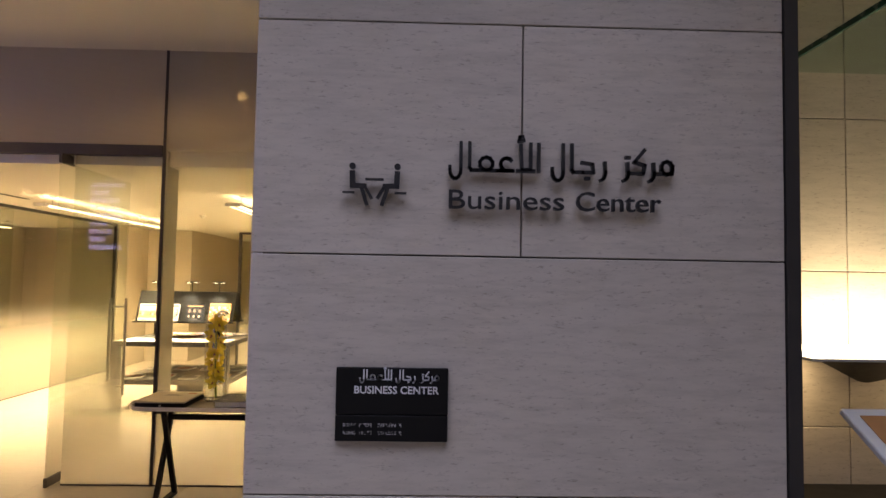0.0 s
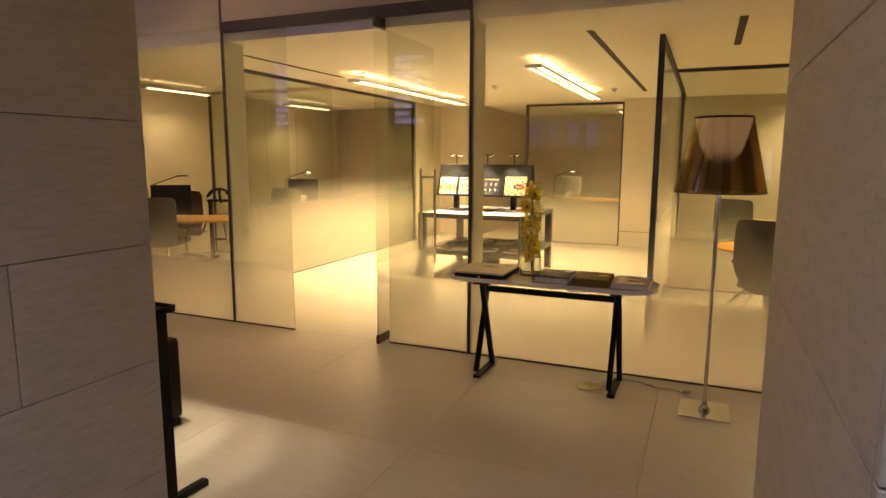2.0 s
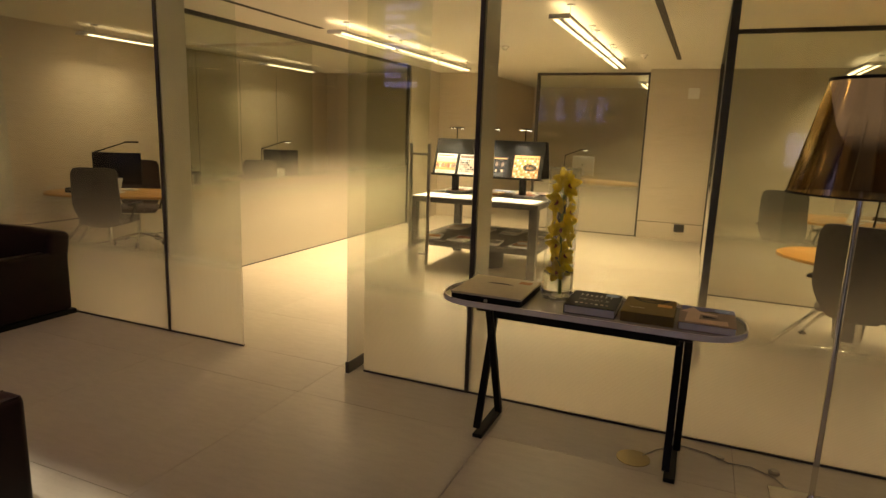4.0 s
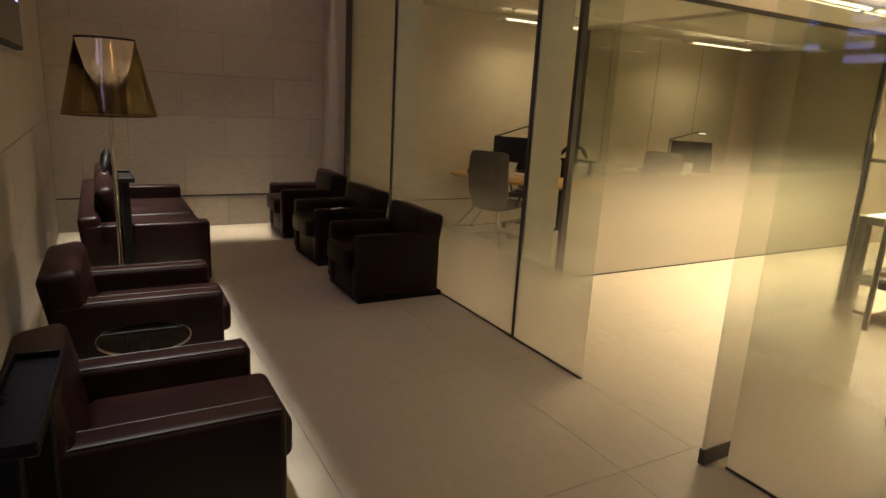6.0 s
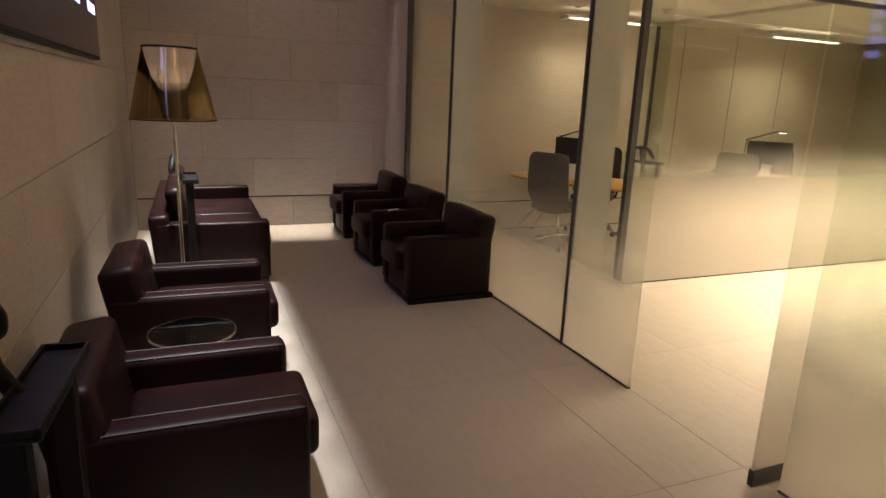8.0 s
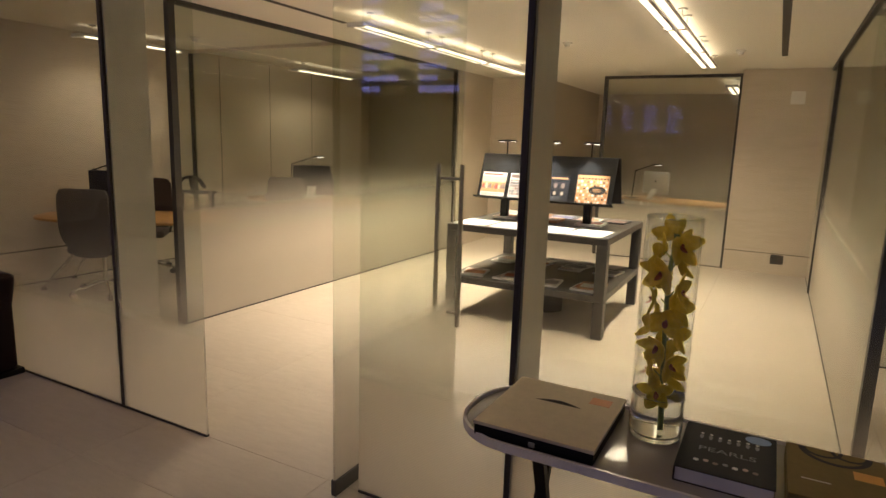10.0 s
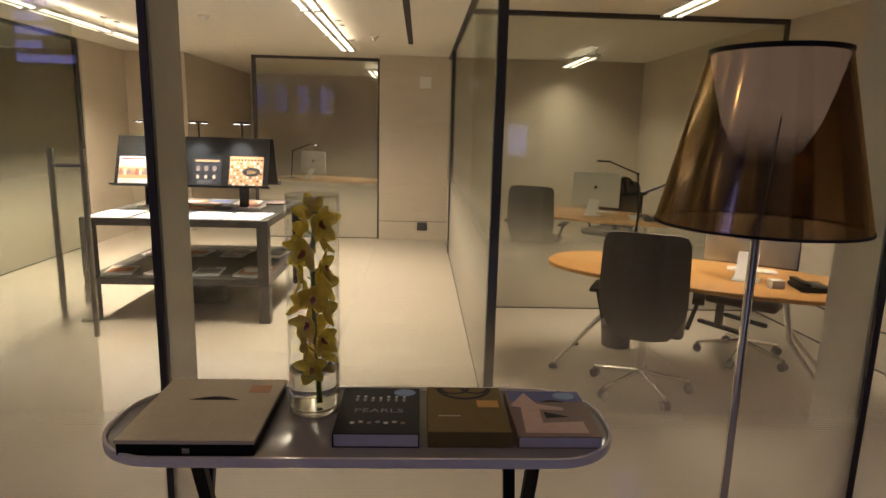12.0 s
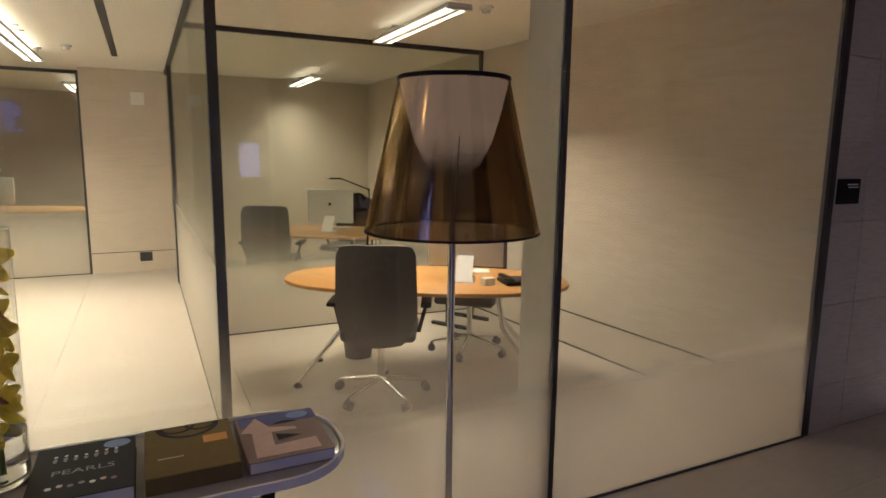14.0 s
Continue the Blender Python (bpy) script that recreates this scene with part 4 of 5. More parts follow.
def valet(m, label):
    """A gentleman's valet: foot rails, two uprights, a tray and a shaped coat hanger."""
    v = thing("valet_stand", m, label, "valet stand", "valet stands")
    for s in (-1, 1):
        part("foot", box(s * 0.19 - 0.022, s * 0.19 + 0.022, -0.20, 0.20, 0, 0.035, 0.008, 2), M_BLACK, v)
        part("upright", box(s * 0.19 - 0.024, s * 0.19 + 0.024, -0.02, 0.035, 0.035, 0.905, 0.004), M_BLACK, v)
    part("crossbar", box(-0.165, 0.165, -0.01, 0.018, 0.30, 0.335, 0.004), M_BLACK, v)
    tray = part("tray", box(-0.228, 0.228, -0.055, 0.055, 0.905, 0.918, 0.003), M_BLACK, v, "shallow black tray")
    for a in ((-0.228, 0.228, -0.055, -0.047), (-0.228, 0.228, 0.047, 0.055), (-0.228, -0.220, -0.0465, 0.0465), (0.220, 0.228, -0.0465, 0.0465)):
        part("lip", box(*a, 0.918, 0.936, 0.002), M_BLACK, tray)
    part("neck", sweep([(0.0, 0.035, 0.895), (0.0, 0.060, 0.925), (0.0, 0.085, 0.975), (0.0, 0.10, 1.03), (0.0, 0.10, 1.085)], [0.021, 0.020, 0.019, 0.021, 0.026]), M_BLACK, v, "curved neck")
    prof, rad = [], []
    for k in range(33):
        u = -1 + 2 * k / 32
        w = abs(u)
        prof.append((0.19 * u, 0.10 + 0.03 * u * u, 1.105 - 0.035 * w - 0.095 * max(0.0, w - 0.42) ** 1.4 / 0.47))
        notch = math.exp(-((w - 0.44) / 0.09) ** 2)
        swell = math.exp(-((w - 0.70) / 0.20) ** 2)
        rad.append((0.019 - 0.005 * notch + 0.006 * swell) * math.sqrt(max(0.12, 1 - max(0.0, (w - 0.86) / 0.14) ** 2)))
    bm = sweep(prof, rad, 12)
    part("hanger", bm, M_BLACK, v, "broad shaped hanger")
    return v


va = valet(pose(-2.745, 2.61, 0, 0, 0, 176.7), "black wooden valet stand with tray and shaped hanger")
copy_thing(va, pose(-6.27, 2.93, 0, 0, 0, 181))
copy_thing(va, pose(-7.25, 8.05, 0, 0, 0, 200))
copy_thing(va, pose(1.30, 10.35, 0, 0, 0, 30))
copy_thing(va, pose(1.55, 8.2, 0, 0, 0, 30))

tv = thing("television", pose(-4.90, SOUTH, 0), "large black wall display with blue flight lists", "television")
part("casing", box(-1.36, 1.36, 0.002, 0.050, 1.745, 3.28, 0.006), M_FINGERSLOT, tv)
scr = part("screen", box(-1.34, 1.34, 0.051, 0.053, 1.765, 3.26), M_SCREENDARK, tv, "dark glossy screen")
rnd = random.Random(9)
for r in range(9):
    for c in range(4):
        w = rnd.uniform(0.18, 0.46)
        part("list_row", box(-1.25 + c * 0.64, -1.25 + c * 0.64 + w, 0.0535, 0.0545, 2.03 + r * 0.10, 2.09 + r * 0.10), M_SCREENBLUE, scr, "lit blue row")

dis = thing("wall_display", pose(0.63, SOUTH, 0), "portrait wall display with a pale blue picture", "screen")
part("casing", box(-0.20, 0.20, 0.001, 0.04, 1.12, 1.80, 0.004), M_PLASTIC, dis)
part("screen", box(-0.18, 0.18, 0.041, 0.043, 1.15, 1.77), M_SCREENPALE, dis, "lit pale blue screen")


def console():
    c = thing("console_table", pose(-1.36, 4.875, 0), "glossy grey console table with white rim on black trestle legs", "table")
    part("tabletop", slab(rounded(1.45, 0.45, 0.19), 0.718, 0.743, 0.007, 3), M_TABLETOP, c, "glossy grey top")
    part("rim", slab_ring(rounded(1.468, 0.468, 0.198), rounded(1.4505, 0.4505, 0.1905), 0.724, 0.751), M_WHITE, c, "raised white rim")
    part("stretcher", box(-0.455, 0.455, -0.016, 0.016, 0.615, 0.655, 0.003), M_BLACK, c)
    for s in (-1, 1):
        x = s * 0.475
        for f in (-1, 1):
            bm = bmesh.new()
            d = Vector((0, f * 0.27, -0.70))
            add_box(bm, -0.018, 0.018, -0.016, 0.016, -0.355, 0.355, 0.003, 1, Matrix.Translation((x + f * 0.019, 0, 0.362)) @ Matrix.Rotation(f * math.atan2(0.27, 0.70), 4, "X"))
            part("leg", bm, M_BLACK, c)
        part("foot_bar", box(x - 0.026, x + 0.026, -0.175, 0.175, 0.0, 0.022, 0.003), M_BLACK, c)
        part("top_bar", box(x - 0.036, x + 0.036, -0.175, 0.175, 0.692, 0.7175, 0.003), M_BLACK, c)


def slab_ring(outer, inner, z0, z1):
    bm = bmesh.new()
    a = [[bm.verts.new((x, y, z)) for x, y in o] for o, z in ((outer, z0), (outer, z1), (inner, z1), (inner, z0))]
    for p, q in zip(a, a[1:] + a[:1]):
        for k in range(len(p)):
            n = (k + 1) % len(p)
            bm.faces.new((p[k], p[n], q[n], q[k]))
    bmesh.ops.recalc_face_normals(bm, faces=bm.faces)
    return bm


console()
TOP = 0.7435

bx = thing("presentation_box", pose(-1.815, 4.865, TOP), "flat black box with a beige linen lid and finger slot", "box")
part("tray", box(-0.18, 0.18, -0.20, 0.20, 0, 0.034, 0.002), M_BLACK, bx, "black box sides")
lid = part("lid", box(-0.183, 0.183, -0.203, 0.203, 0.0345, 0.046, 0.0015), M_BOXLID, bx, "beige linen lid")
arcs = [(-0.075 + 0.15 * k / 16, 0.045 + 0.024 * math.sin(math.pi * k / 16)) for k in range(17)]
part("finger_slot", slab(arcs, 0.0462, 0.0466), M_FINGERSLOT, lid, "dark crescent finger slot")
part("sticker", box(0.085, 0.15, 0.10, 0.155, 0.0462, 0.0467), M_TERRACOTTA, lid, "small terracotta sticker")
part("latch", box(-0.006, 0.012, -0.2042, -0.2005, 0.008, 0.022), M_STEEL, bx, "small steel latch")


def book(x, name, cover, label, thick):
    b = thing(name, pose(x, 4.865, TOP), label, "book", "books on the console table")
    part("page_block", box(-0.116, 0.116, -0.149, 0.149, 0.003, thick - 0.003), M_PAPER, b, "grey page block")
    part("lower_cover", box(-0.12, 0.12, -0.152, 0.152, 0, 0.0028, 0.0008), cover, b)
    part("spine", box(-0.12, -0.1165, -0.152, 0.152, 0.0029, thick - 0.0029), cover, b)
    up = part("upper_cover", box(-0.12, 0.12, -0.152, 0.152, thick - 0.0028, thick, 0.0008), cover, b)
    return b, up, thick


b1, up1, h = book(-1.315, "book", M_CHARCOAL, "charcoal hardback book with a silver title", 0.042)
lettering("title", "PEARLS", 0.036, Matrix.Translation((-0.072, -0.022, h + 0.0004)), M_GREYTEXT, up1, 0.0002, "silver title", 0.144)
part("sticker", slab(super_ellipse(0.034, 0.026, 2, 28), h + 0.0003, h + 0.0007), M_SKYBLUE, up1, "pale blue oval sticker").matrix_basis = Matrix.Translation((0.073, 0.117, 0))
rnd = random.Random(2)
for k in range(7):
    xx = -0.072 + k * 0.024
    part("printed_pearl", slab(super_ellipse(0.0075, 0.0075, 2, 14), h + 0.0003, h + 0.0006), (M_PAPER, M_PINK, M_BROWN, M_GREYTEXT)[k % 4], up1).matrix_basis = Matrix.Translation((xx, -0.088 + 0.006 * (k % 2), 0))
    tall = 0.018 + 0.012 * rnd.random()
    jewel = part("printed_jewel", slab([(xx - 0.003, 0.052), (xx + 0.003, 0.052), (xx + 0.006, 0.052 + tall * 0.6), (xx, 0.052 + tall), (xx - 0.006, 0.052 + tall * 0.6)], h + 0.0003, h + 0.0006), M_GREYTEXT, up1)
    part("jewel_pearl", slab(super_ellipse(0.0048, 0.0048, 2, 12), h + 0.0003, h + 0.0006), M_PAPER, up1).matrix_basis = Matrix.Translation((xx, 0.058 + tall, 0))
b2 = thing("boxed_book", pose(-1.055, 4.865, TOP), "olive gold slip-cased book with a dark emblem", "book", "books on the console table")
case = part("slipcase", box(-0.117, 0.117, -0.150, 0.150, 0, 0.048, 0.002), M_OLIVE, b2)
h = 0.048
for r0, r1, cx in ((0.088, 0.074, 0.0), (0.050, 0.040, -0.030), (0.046, 0.036, 0.036)):
    ring = [(cx + r0 * math.cos(a), 0.145 + r0 * math.sin(a)) for a in [math.pi + math.pi * k / 16 for k in range(17)]]
    ring += [(cx + r1 * math.cos(a), 0.145 + r1 * math.sin(a)) for a in [2 * math.pi - math.pi * k / 16 for k in range(17)]]
    part("emblem_ring", slab(ring, h + 0.0003, h + 0.0006 + 0.0001 * r0), M_FINGERSLOT, case, "dark printed emblem")
part("sticker", box(0.035, 0.10, 0.005, 0.052, h + 0.0003, h + 0.0007), M_ORANGE, case, "orange sticker")
part("small_mark", box(-0.085, -0.02, -0.055, -0.050, h + 0.0003, h + 0.0006), M_BOXLID, case)
b3, up3, h = book(-0.800, "book", M_BROWN, "softcover art book with pink and blue shapes", 0.036)
part("print_blue", box(-0.112, 0.12, 0.075, 0.150, h + 0.0002, h + 0.0005), M_BLUE, up3)
part("print_shape", slab([(-0.105, 0.06), (-0.06, 0.135), (-0.03, 0.055), (0.045, 0.03), (0.045, 0.012), (-0.03, 0.018), (-0.035, -0.07), (0.085, -0.06), (0.085, -0.13), (-0.095, -0.13), (-0.085, 0.03), (-0.115, 0.04)], h + 0.0006, h + 0.0009), M_PINK, up3)
part("print_dark", slab([(-0.02, 0.002), (0.05, -0.03), (-0.02, -0.04)], h + 0.0006, h + 0.0009), M_CHARCOAL, up3)
part("print_arc", slab([(-0.02 + 0.08 * k / 12, 0.068 + 0.016 * math.sin(math.pi * k / 12)) for k in range(13)], h + 0.0010, h + 0.0012), M_FINGERSLOT, up3)
part("sticker", slab(super_ellipse(0.034, 0.026, 2, 28), h + 0.0006, h + 0.0010), M_SKYBLUE, up3, "pale blue oval sticker").matrix_basis = Matrix.Translation((0.066, 0.115, 0))

# vase with orchids
vs = thing("vase", pose(-1.522, 4.955, TOP), "tall clear glass cylinder vase with some water", "vase")
part("glass", lathe([(0.070, 0.001), (0.077, 0.003), (0.079, 0.01), (0.079, 0.67), (0.0760, 0.6705), (0.0755, 0.655)], 44), M_VASE, vs)
part("rim", lathe([(0.0765, 0.669), (0.0785, 0.668), (0.0792, 0.670), (0.0785, 0.6725), (0.0765, 0.6725)], 44, closed=True), M_RIMGLASS, vs, "bright polished rim")
part("base", lathe([(0, 0.002), (0.070, 0.002), (0.074, 0.008), (0.071, 0.016), (0.04, 0.020), (0, 0.021)], 40), M_SOLIDGLASS, vs, "thick bright glass base")
part("water", lathe([(0, 0.0215), (0.072, 0.0215), (0.0762, 0.026), (0.0762, 0.1375), (0.0735, 0.135), (0, 0.135)], 40), M_WATER, vs, "clear water")


def petal(bm, m, length, width, cup):
    rows = []
    for i in range(6):
        f = i / 5
        w = width * math.sin(math.pi * (0.10 + 0.85 * f)) ** 0.8
        rows.append([bm.verts.new(m @ Vector((s * w / 2, length * f, cup * (f * f) * length - 0.25 * w * (1 - s * s) * 0.6))) for s in (-1, -0.5, 0, 0.5, 1)])
    for p, q in zip(rows, rows[1:]):
        for k in range(4):
            bm.faces.new((p[k], p[k + 1], q[k + 1], q[k]))


def bloom(parent, m, size, rnd):
    bm = bmesh.new()
    for k, a in enumerate((90, 18, 162, 234, 306)):
        petal(bm, m @ pose(0, 0, 0, 0, 0, a - 90 + rnd.uniform(-8, 8)) @ pose(0, 0, 0, rnd.uniform(-8, 28)), size * rnd.uniform(0.9, 1.05), size * (0.66 if k else 0.60), rnd.uniform(0.05, 0.35))
    fl = part("bloom", bm, M_ORCHID, parent)
    bm = bmesh.new()
    petal(bm, m @ pose(0, 0, 0.006, 30, 0, 180), size * 0.40, size * 0.30, 0.5)
    bmesh.ops.create_uvsphere(bm, u_segments=8, v_segments=6, radius=size * 0.075, matrix=m @ Matrix.Translation((0, 0.002, 0.012)))
    part("lip", bm, M_ORCHIDLIP, fl, "red-brown flower lip")


orchid = thing("orchid_spray", pose(-1.522, 4.955, TOP), "spray of yellow-green orchids standing in the vase", "flowers")
rnd = random.Random(12)
bm = sweep([(0.012, -0.004, 0.03), (0.006, 0.0, 0.20), (0.0, 0.0, 0.36), (-0.004, 0.004, 0.50), (0.012, 0.0, 0.62)], 0.0065)
part("stem", bm, M_STALK, orchid, "thick green stem")
for k in range(18):
    z = 0.150 + 0.47 * k / 17
    a = -90 + 137.5 * k + rnd.uniform(-20, 20)
    r = rnd.uniform(0.024, 0.038)
    c = Vector((r * math.cos(radians(a)), r * math.sin(radians(a)), z))
    bloom(orchid, pose(*c, rnd.uniform(68, 105), rnd.uniform(-15, 15), a + 90), rnd.uniform(0.056, 0.068), rnd)
for k in range(18):
    z = 0.150 + 0.47 * k / 17
    part("stalk", tube(((0.004, 0, z - 0.02), (0.018 * math.cos(radians(-90 + 137.5 * k)), 0.018 * math.sin(radians(-90 + 137.5 * k)), z), 0.0025, 0.002), seg=6), M_STALK, orchid)

# floor box and lamp lead
tagged(part("floor_box", lathe([(0, 0.001), (0.082, 0.001), (0.082, 0.004), (0.070, 0.006), (0, 0.006)], 36), M_BRASS, None), "round dull brass floor box", "floor box").matrix_basis = pose(-1.06, 4.86, 0)
lead = thing("lamp_lead", pose(0, 0, 0), "clear lamp lead with a foot switch on the floor", "cable")
pts = [(-0.36, 4.86), (-0.42, 4.97), (-0.52, 5.03), (-0.62, 5.02), (-0.72, 5.08), (-0.84, 5.10), (-0.96, 5.00), (-1.02, 4.90)]
bm = sweep([(*q, 0.005) for q in pts], 0.0035, 6)
part("wire", bm, M_STEEL, lead)
part("switch", lathe([(0, 0.001), (0.026, 0.001), (0.026, 0.012), (0.018, 0.02), (0, 0.02)], 20, Matrix.Translation((-0.42, 5.02, 0))), M_STEEL, lead, "round foot switch")
part("switch", lathe([(0, 0.001), (0.022, 0.001), (0.022, 0.012), (0, 0.016)], 20, Matrix.Translation((-0.66, 5.06, 0))), M_STEEL, lead, "round foot switch")

# ---- library table ----
lt = thing("library_table", pose(-3.16, 8.78, 0), "dark grey square reading table with a lower shelf", "table")
part("tabletop", box(-0.74, 0.74, -0.73, 0.73, 0.80, 0.86, 0.004), M_DARKTABLE, lt)
part("shelf", box(-0.735, 0.735, -0.725, 0.725, 0.315, 0.375, 0.004), M_DARKTABLE, lt, "lower shelf")
for sx in (-1, 1):
    for sy in (-1, 1):
        for z0, z1 in ((0, 0.3148), (0.3752, 0.7998)):
            part("leg", box(sx * 0.695 - 0.045, sx * 0.695 + 0.045, sy * 0.685 - 0.045, sy * 0.685 + 0.045, z0, z1, 0.003), M_DARKTABLE, lt)
part("drum", lathe([(0, 0), (0.17, 0), (0.17, 0.3145), (0, 0.3145)], 40), M_DARKTABLE, lt, "dark cylindrical floor socket drum")
rack = thing("magazine_rack", pose(-3.20, 8.74, 0.86), "black sloping display rack with small reading lamps", "rack")
for x in (-0.44, 0.40):
    part("post", box(x - 0.035, x + 0.035, 0.005, 0.075, 0, 0.55, 0.003), M_BLACK, rack)
for s in (-1, 1):
    m = Matrix.Translation((0, 0.04 + s * 0.05, 0.63)) @ pose(0, 0, 0, s * 20)
    part("board", box(-0.66, 0.66, -0.006, 0.006, -0.44, 0.0, 0.002, 1, m), M_BLACK, rack, "sloping black board")
    part("ledge", box(-0.68, 0.68, (-0.06 if s < 0 else -0.004), (0.004 if s < 0 else 0.06), -0.45, -0.441, 0.001, 1, m), M_BLACK, rack, "narrow ledge")
part("top_cap", box(-0.66, 0.66, -0.015, 0.095, 0.628, 0.636, 0.002), M_BLACK, rack)
for x in (-0.44, 0.02, 0.40):
    lampy = part("reading_lamp", tube(((x, 0.04, 0.636), (x, 0.04, 0.765), 0.007, 0.007), ((x, -0.075, 0.765), (x, 0.155, 0.765), 0.009, 0.009), seg=8), M_BLACK, rack, "small black twin reading lamp")
    for yy in (-0.105, 0.185):
        part("head", lathe([(0, 0.004), (0.040, 0.0), (0.042, 0.008), (0.02, 0.016), (0, 0.017)], 20, Matrix.Translation((x, yy, 0.756))), M_BLACK, lampy)
        part("led", lathe([(0, 0), (0.026, 0), (0.026, 0.002), (0, 0.002)], 16, Matrix.Translation((x, yy, 0.7535))), M_READLAMP, lampy, "glowing lamp disc")
for x in (-0.44, 0.02, 0.40):
    spot("reading_spot", (-3.20 + x, 8.74 - 0.12, 0.86 + 0.745), (-3.20 + x, 8.35, 0.86), 36, (1.0, 0.93, 0.84), 110, 0.7, 0.03)
    spot("reading_spot", (-3.20 + x, 8.74 + 0.20, 0.86 + 0.745), (-3.20 + x, 9.15, 0.86), 16, (1.0, 0.93, 0.84), 110, 0.7, 0.03)


def print_block(parent, m, w, h, colours, rnd, thick=0.006, name="cover"):
    """The printed front of a magazine: a coloured sheet with a picture and bars for its lines."""
    part(name, box(-w / 2, w / 2, -thick, 0, -h / 2, h / 2, 0.0008, 1, m), colours[0], parent)
    part("picture", box(-w * 0.44, w * 0.44, -thick - 0.0006, -thick - 0.0001, -h * 0.30, h * 0.22, 0, 1, m), colours[1], parent)
    part("headline_bar", box(-w * 0.42, w * rnd.uniform(0.1, 0.4), -thick - 0.0006, -thick - 0.0001, h * 0.30, h * 0.42, 0, 1, m), colours[2], parent)
    part("text_bar", box(-w * 0.42, w * rnd.uniform(-0.1, 0.3), -thick - 0.0006, -thick - 0.0001, -h * 0.44, -h * 0.38, 0, 1, m), colours[2], parent)


rnd = random.Random(21)
SETS = [(M_PAPER, M_TERRACOTTA, M_BROWN), (M_PAPER, M_GREYTEXT, M_CHARCOAL), (M_CHARCOAL, M_BROWN, M_GREYTEXT), (M_ORANGEPRINT, M_PAPER, M_BROWN), (M_PAPER, M_PINK, M_BLUE), (M_GREYTEXT, M_BLUE, M_PAPER), (M_PAPER, M_REDPRINT, M_CHARCOAL)]
slope = Matrix.Translation((-3.20, 8.73, 1.49)) @ pose(0, 0, 0, -20)
for k, (x, w, h, c) in enumerate(((-0.50, 0.25, 0.25, 0), (-0.21, 0.25, 0.25, 1), (0.13, 0.25, 0.25, 2), (0.47, 0.29, 0.27, 3))):
    mag = thing("magazine", slope @ Matrix.Translation((x, -0.008, -0.44 + h / 2 + 0.002)), ("food magazine with an orange picture on the rack", "pale magazine with a dark picture on the rack", "dark magazine with a row of small pictures on the rack", "patterned orange magazine with a dark oval on the rack")[k], "magazine", "magazines on the display rack")
    def flat(name, x0, x1, z0, z1, mat, lift=1):
        part(name, box(w * x0, w * x1, -0.006 - 0.0005 * lift - 0.0003, -0.006 - 0.0005 * lift + 0.0001, h * z0, h * z1), mat, mag)

    part("cover", box(-w / 2, w / 2, -0.006, 0, -h / 2, h / 2, 0.0008), (M_PAPER, M_PAPER, M_CHARCOAL, M_ORANGEPRINT)[k], mag)
    if k == 0:
        for z0, z1, mat in ((0.10, 0.34, M_CREAM), (-0.02, 0.10, M_ORANGEPRINT), (-0.16, -0.02, M_BROWN), (-0.30, -0.16, M_ORANGEPRINT)):
            flat("picture_band", -0.5, 0.5, z0, z1, mat)
        for i in range(7):
            x = -0.46 + i * 0.135
            flat("pictured_dish", x, x + rnd.uniform(0.06, 0.12), -0.14 + rnd.uniform(-0.05, 0.05), 0.0 + rnd.uniform(-0.02, 0.08), (M_REDPRINT, M_CREAM, M_BROWN, M_TERRACOTTA)[i % 4], 2)
        flat("headline_bar", -0.44, 0.36, 0.38, 0.45, M_REDPRINT)
        for i in range(3):
            flat("text_bar", -0.44, rnd.uniform(0.0, 0.4), -0.36 - 0.045 * i, -0.345 - 0.045 * i, M_GREYTEXT)
    elif k == 1:
        for i in range(9):
            for j in range(6):
                flat("mosaic_picture", -0.47 + i * 0.105, -0.47 + i * 0.105 + 0.092, -0.36 + j * 0.105, -0.36 + j * 0.105 + 0.09, rnd.choice((M_GREYTEXT, M_BROWN, M_CREAM, M_PINK, M_CHARCOAL)))
        flat("headline_bar", -0.46, 0.46, 0.32, 0.45, M_BROWN)
    elif k == 2:
        flat("headline_bar", -0.42, 0.42, 0.37, 0.43, M_ORANGEPRINT)
        for i in range(3):
            for z0, r0, mat in ((0.03, 0.026, M_BROWN), (-0.045, 0.018, M_CREAM)):
                part("pictured_jewel", slab(super_ellipse(r0 * 0.7, r0, 2, 18), 0, 0.0006), mat, mag).matrix_basis = Matrix.Translation((-0.075 + 0.07 * i, -0.0070, z0)) @ pose(0, 0, 0, 90)
        for i in range(4):
            flat("text_bar", -0.3, rnd.uniform(0.1, 0.35), -0.32 - 0.04 * i, -0.31 - 0.04 * i, M_GREYTEXT)
    else:
        for j in range(8):
            for i in range(10):
                x, z = -0.48 + i * 0.098 + 0.02 * (j % 2), -0.47 + j * 0.118
                dark = (i + 2 * j) % 5 == 0 or j == 7
                flat("pattern_mark", x, x + 0.06, z, z + (0.05 if dark else 0.075), M_FINGERSLOT if dark else (M_CREAM, M_PAPER, M_TERRACOTTA)[(i + j) % 3])
        part("oval", slab(super_ellipse(w * 0.27, h * 0.15, 2, 28), 0, 0.0006), M_FINGERSLOT, mag, "dark oval").matrix_basis = Matrix.Translation((w * 0.16, -0.0072, -h * 0.02)) @ pose(0, 0, 0, 90)
        for i in range(3):
            flat("oval_text_bar", 0.02, 0.30 - 0.05 * abs(i - 1), -0.075 + 0.04 * i, -0.058 + 0.04 * i, M_ORANGEPRINT, 4)


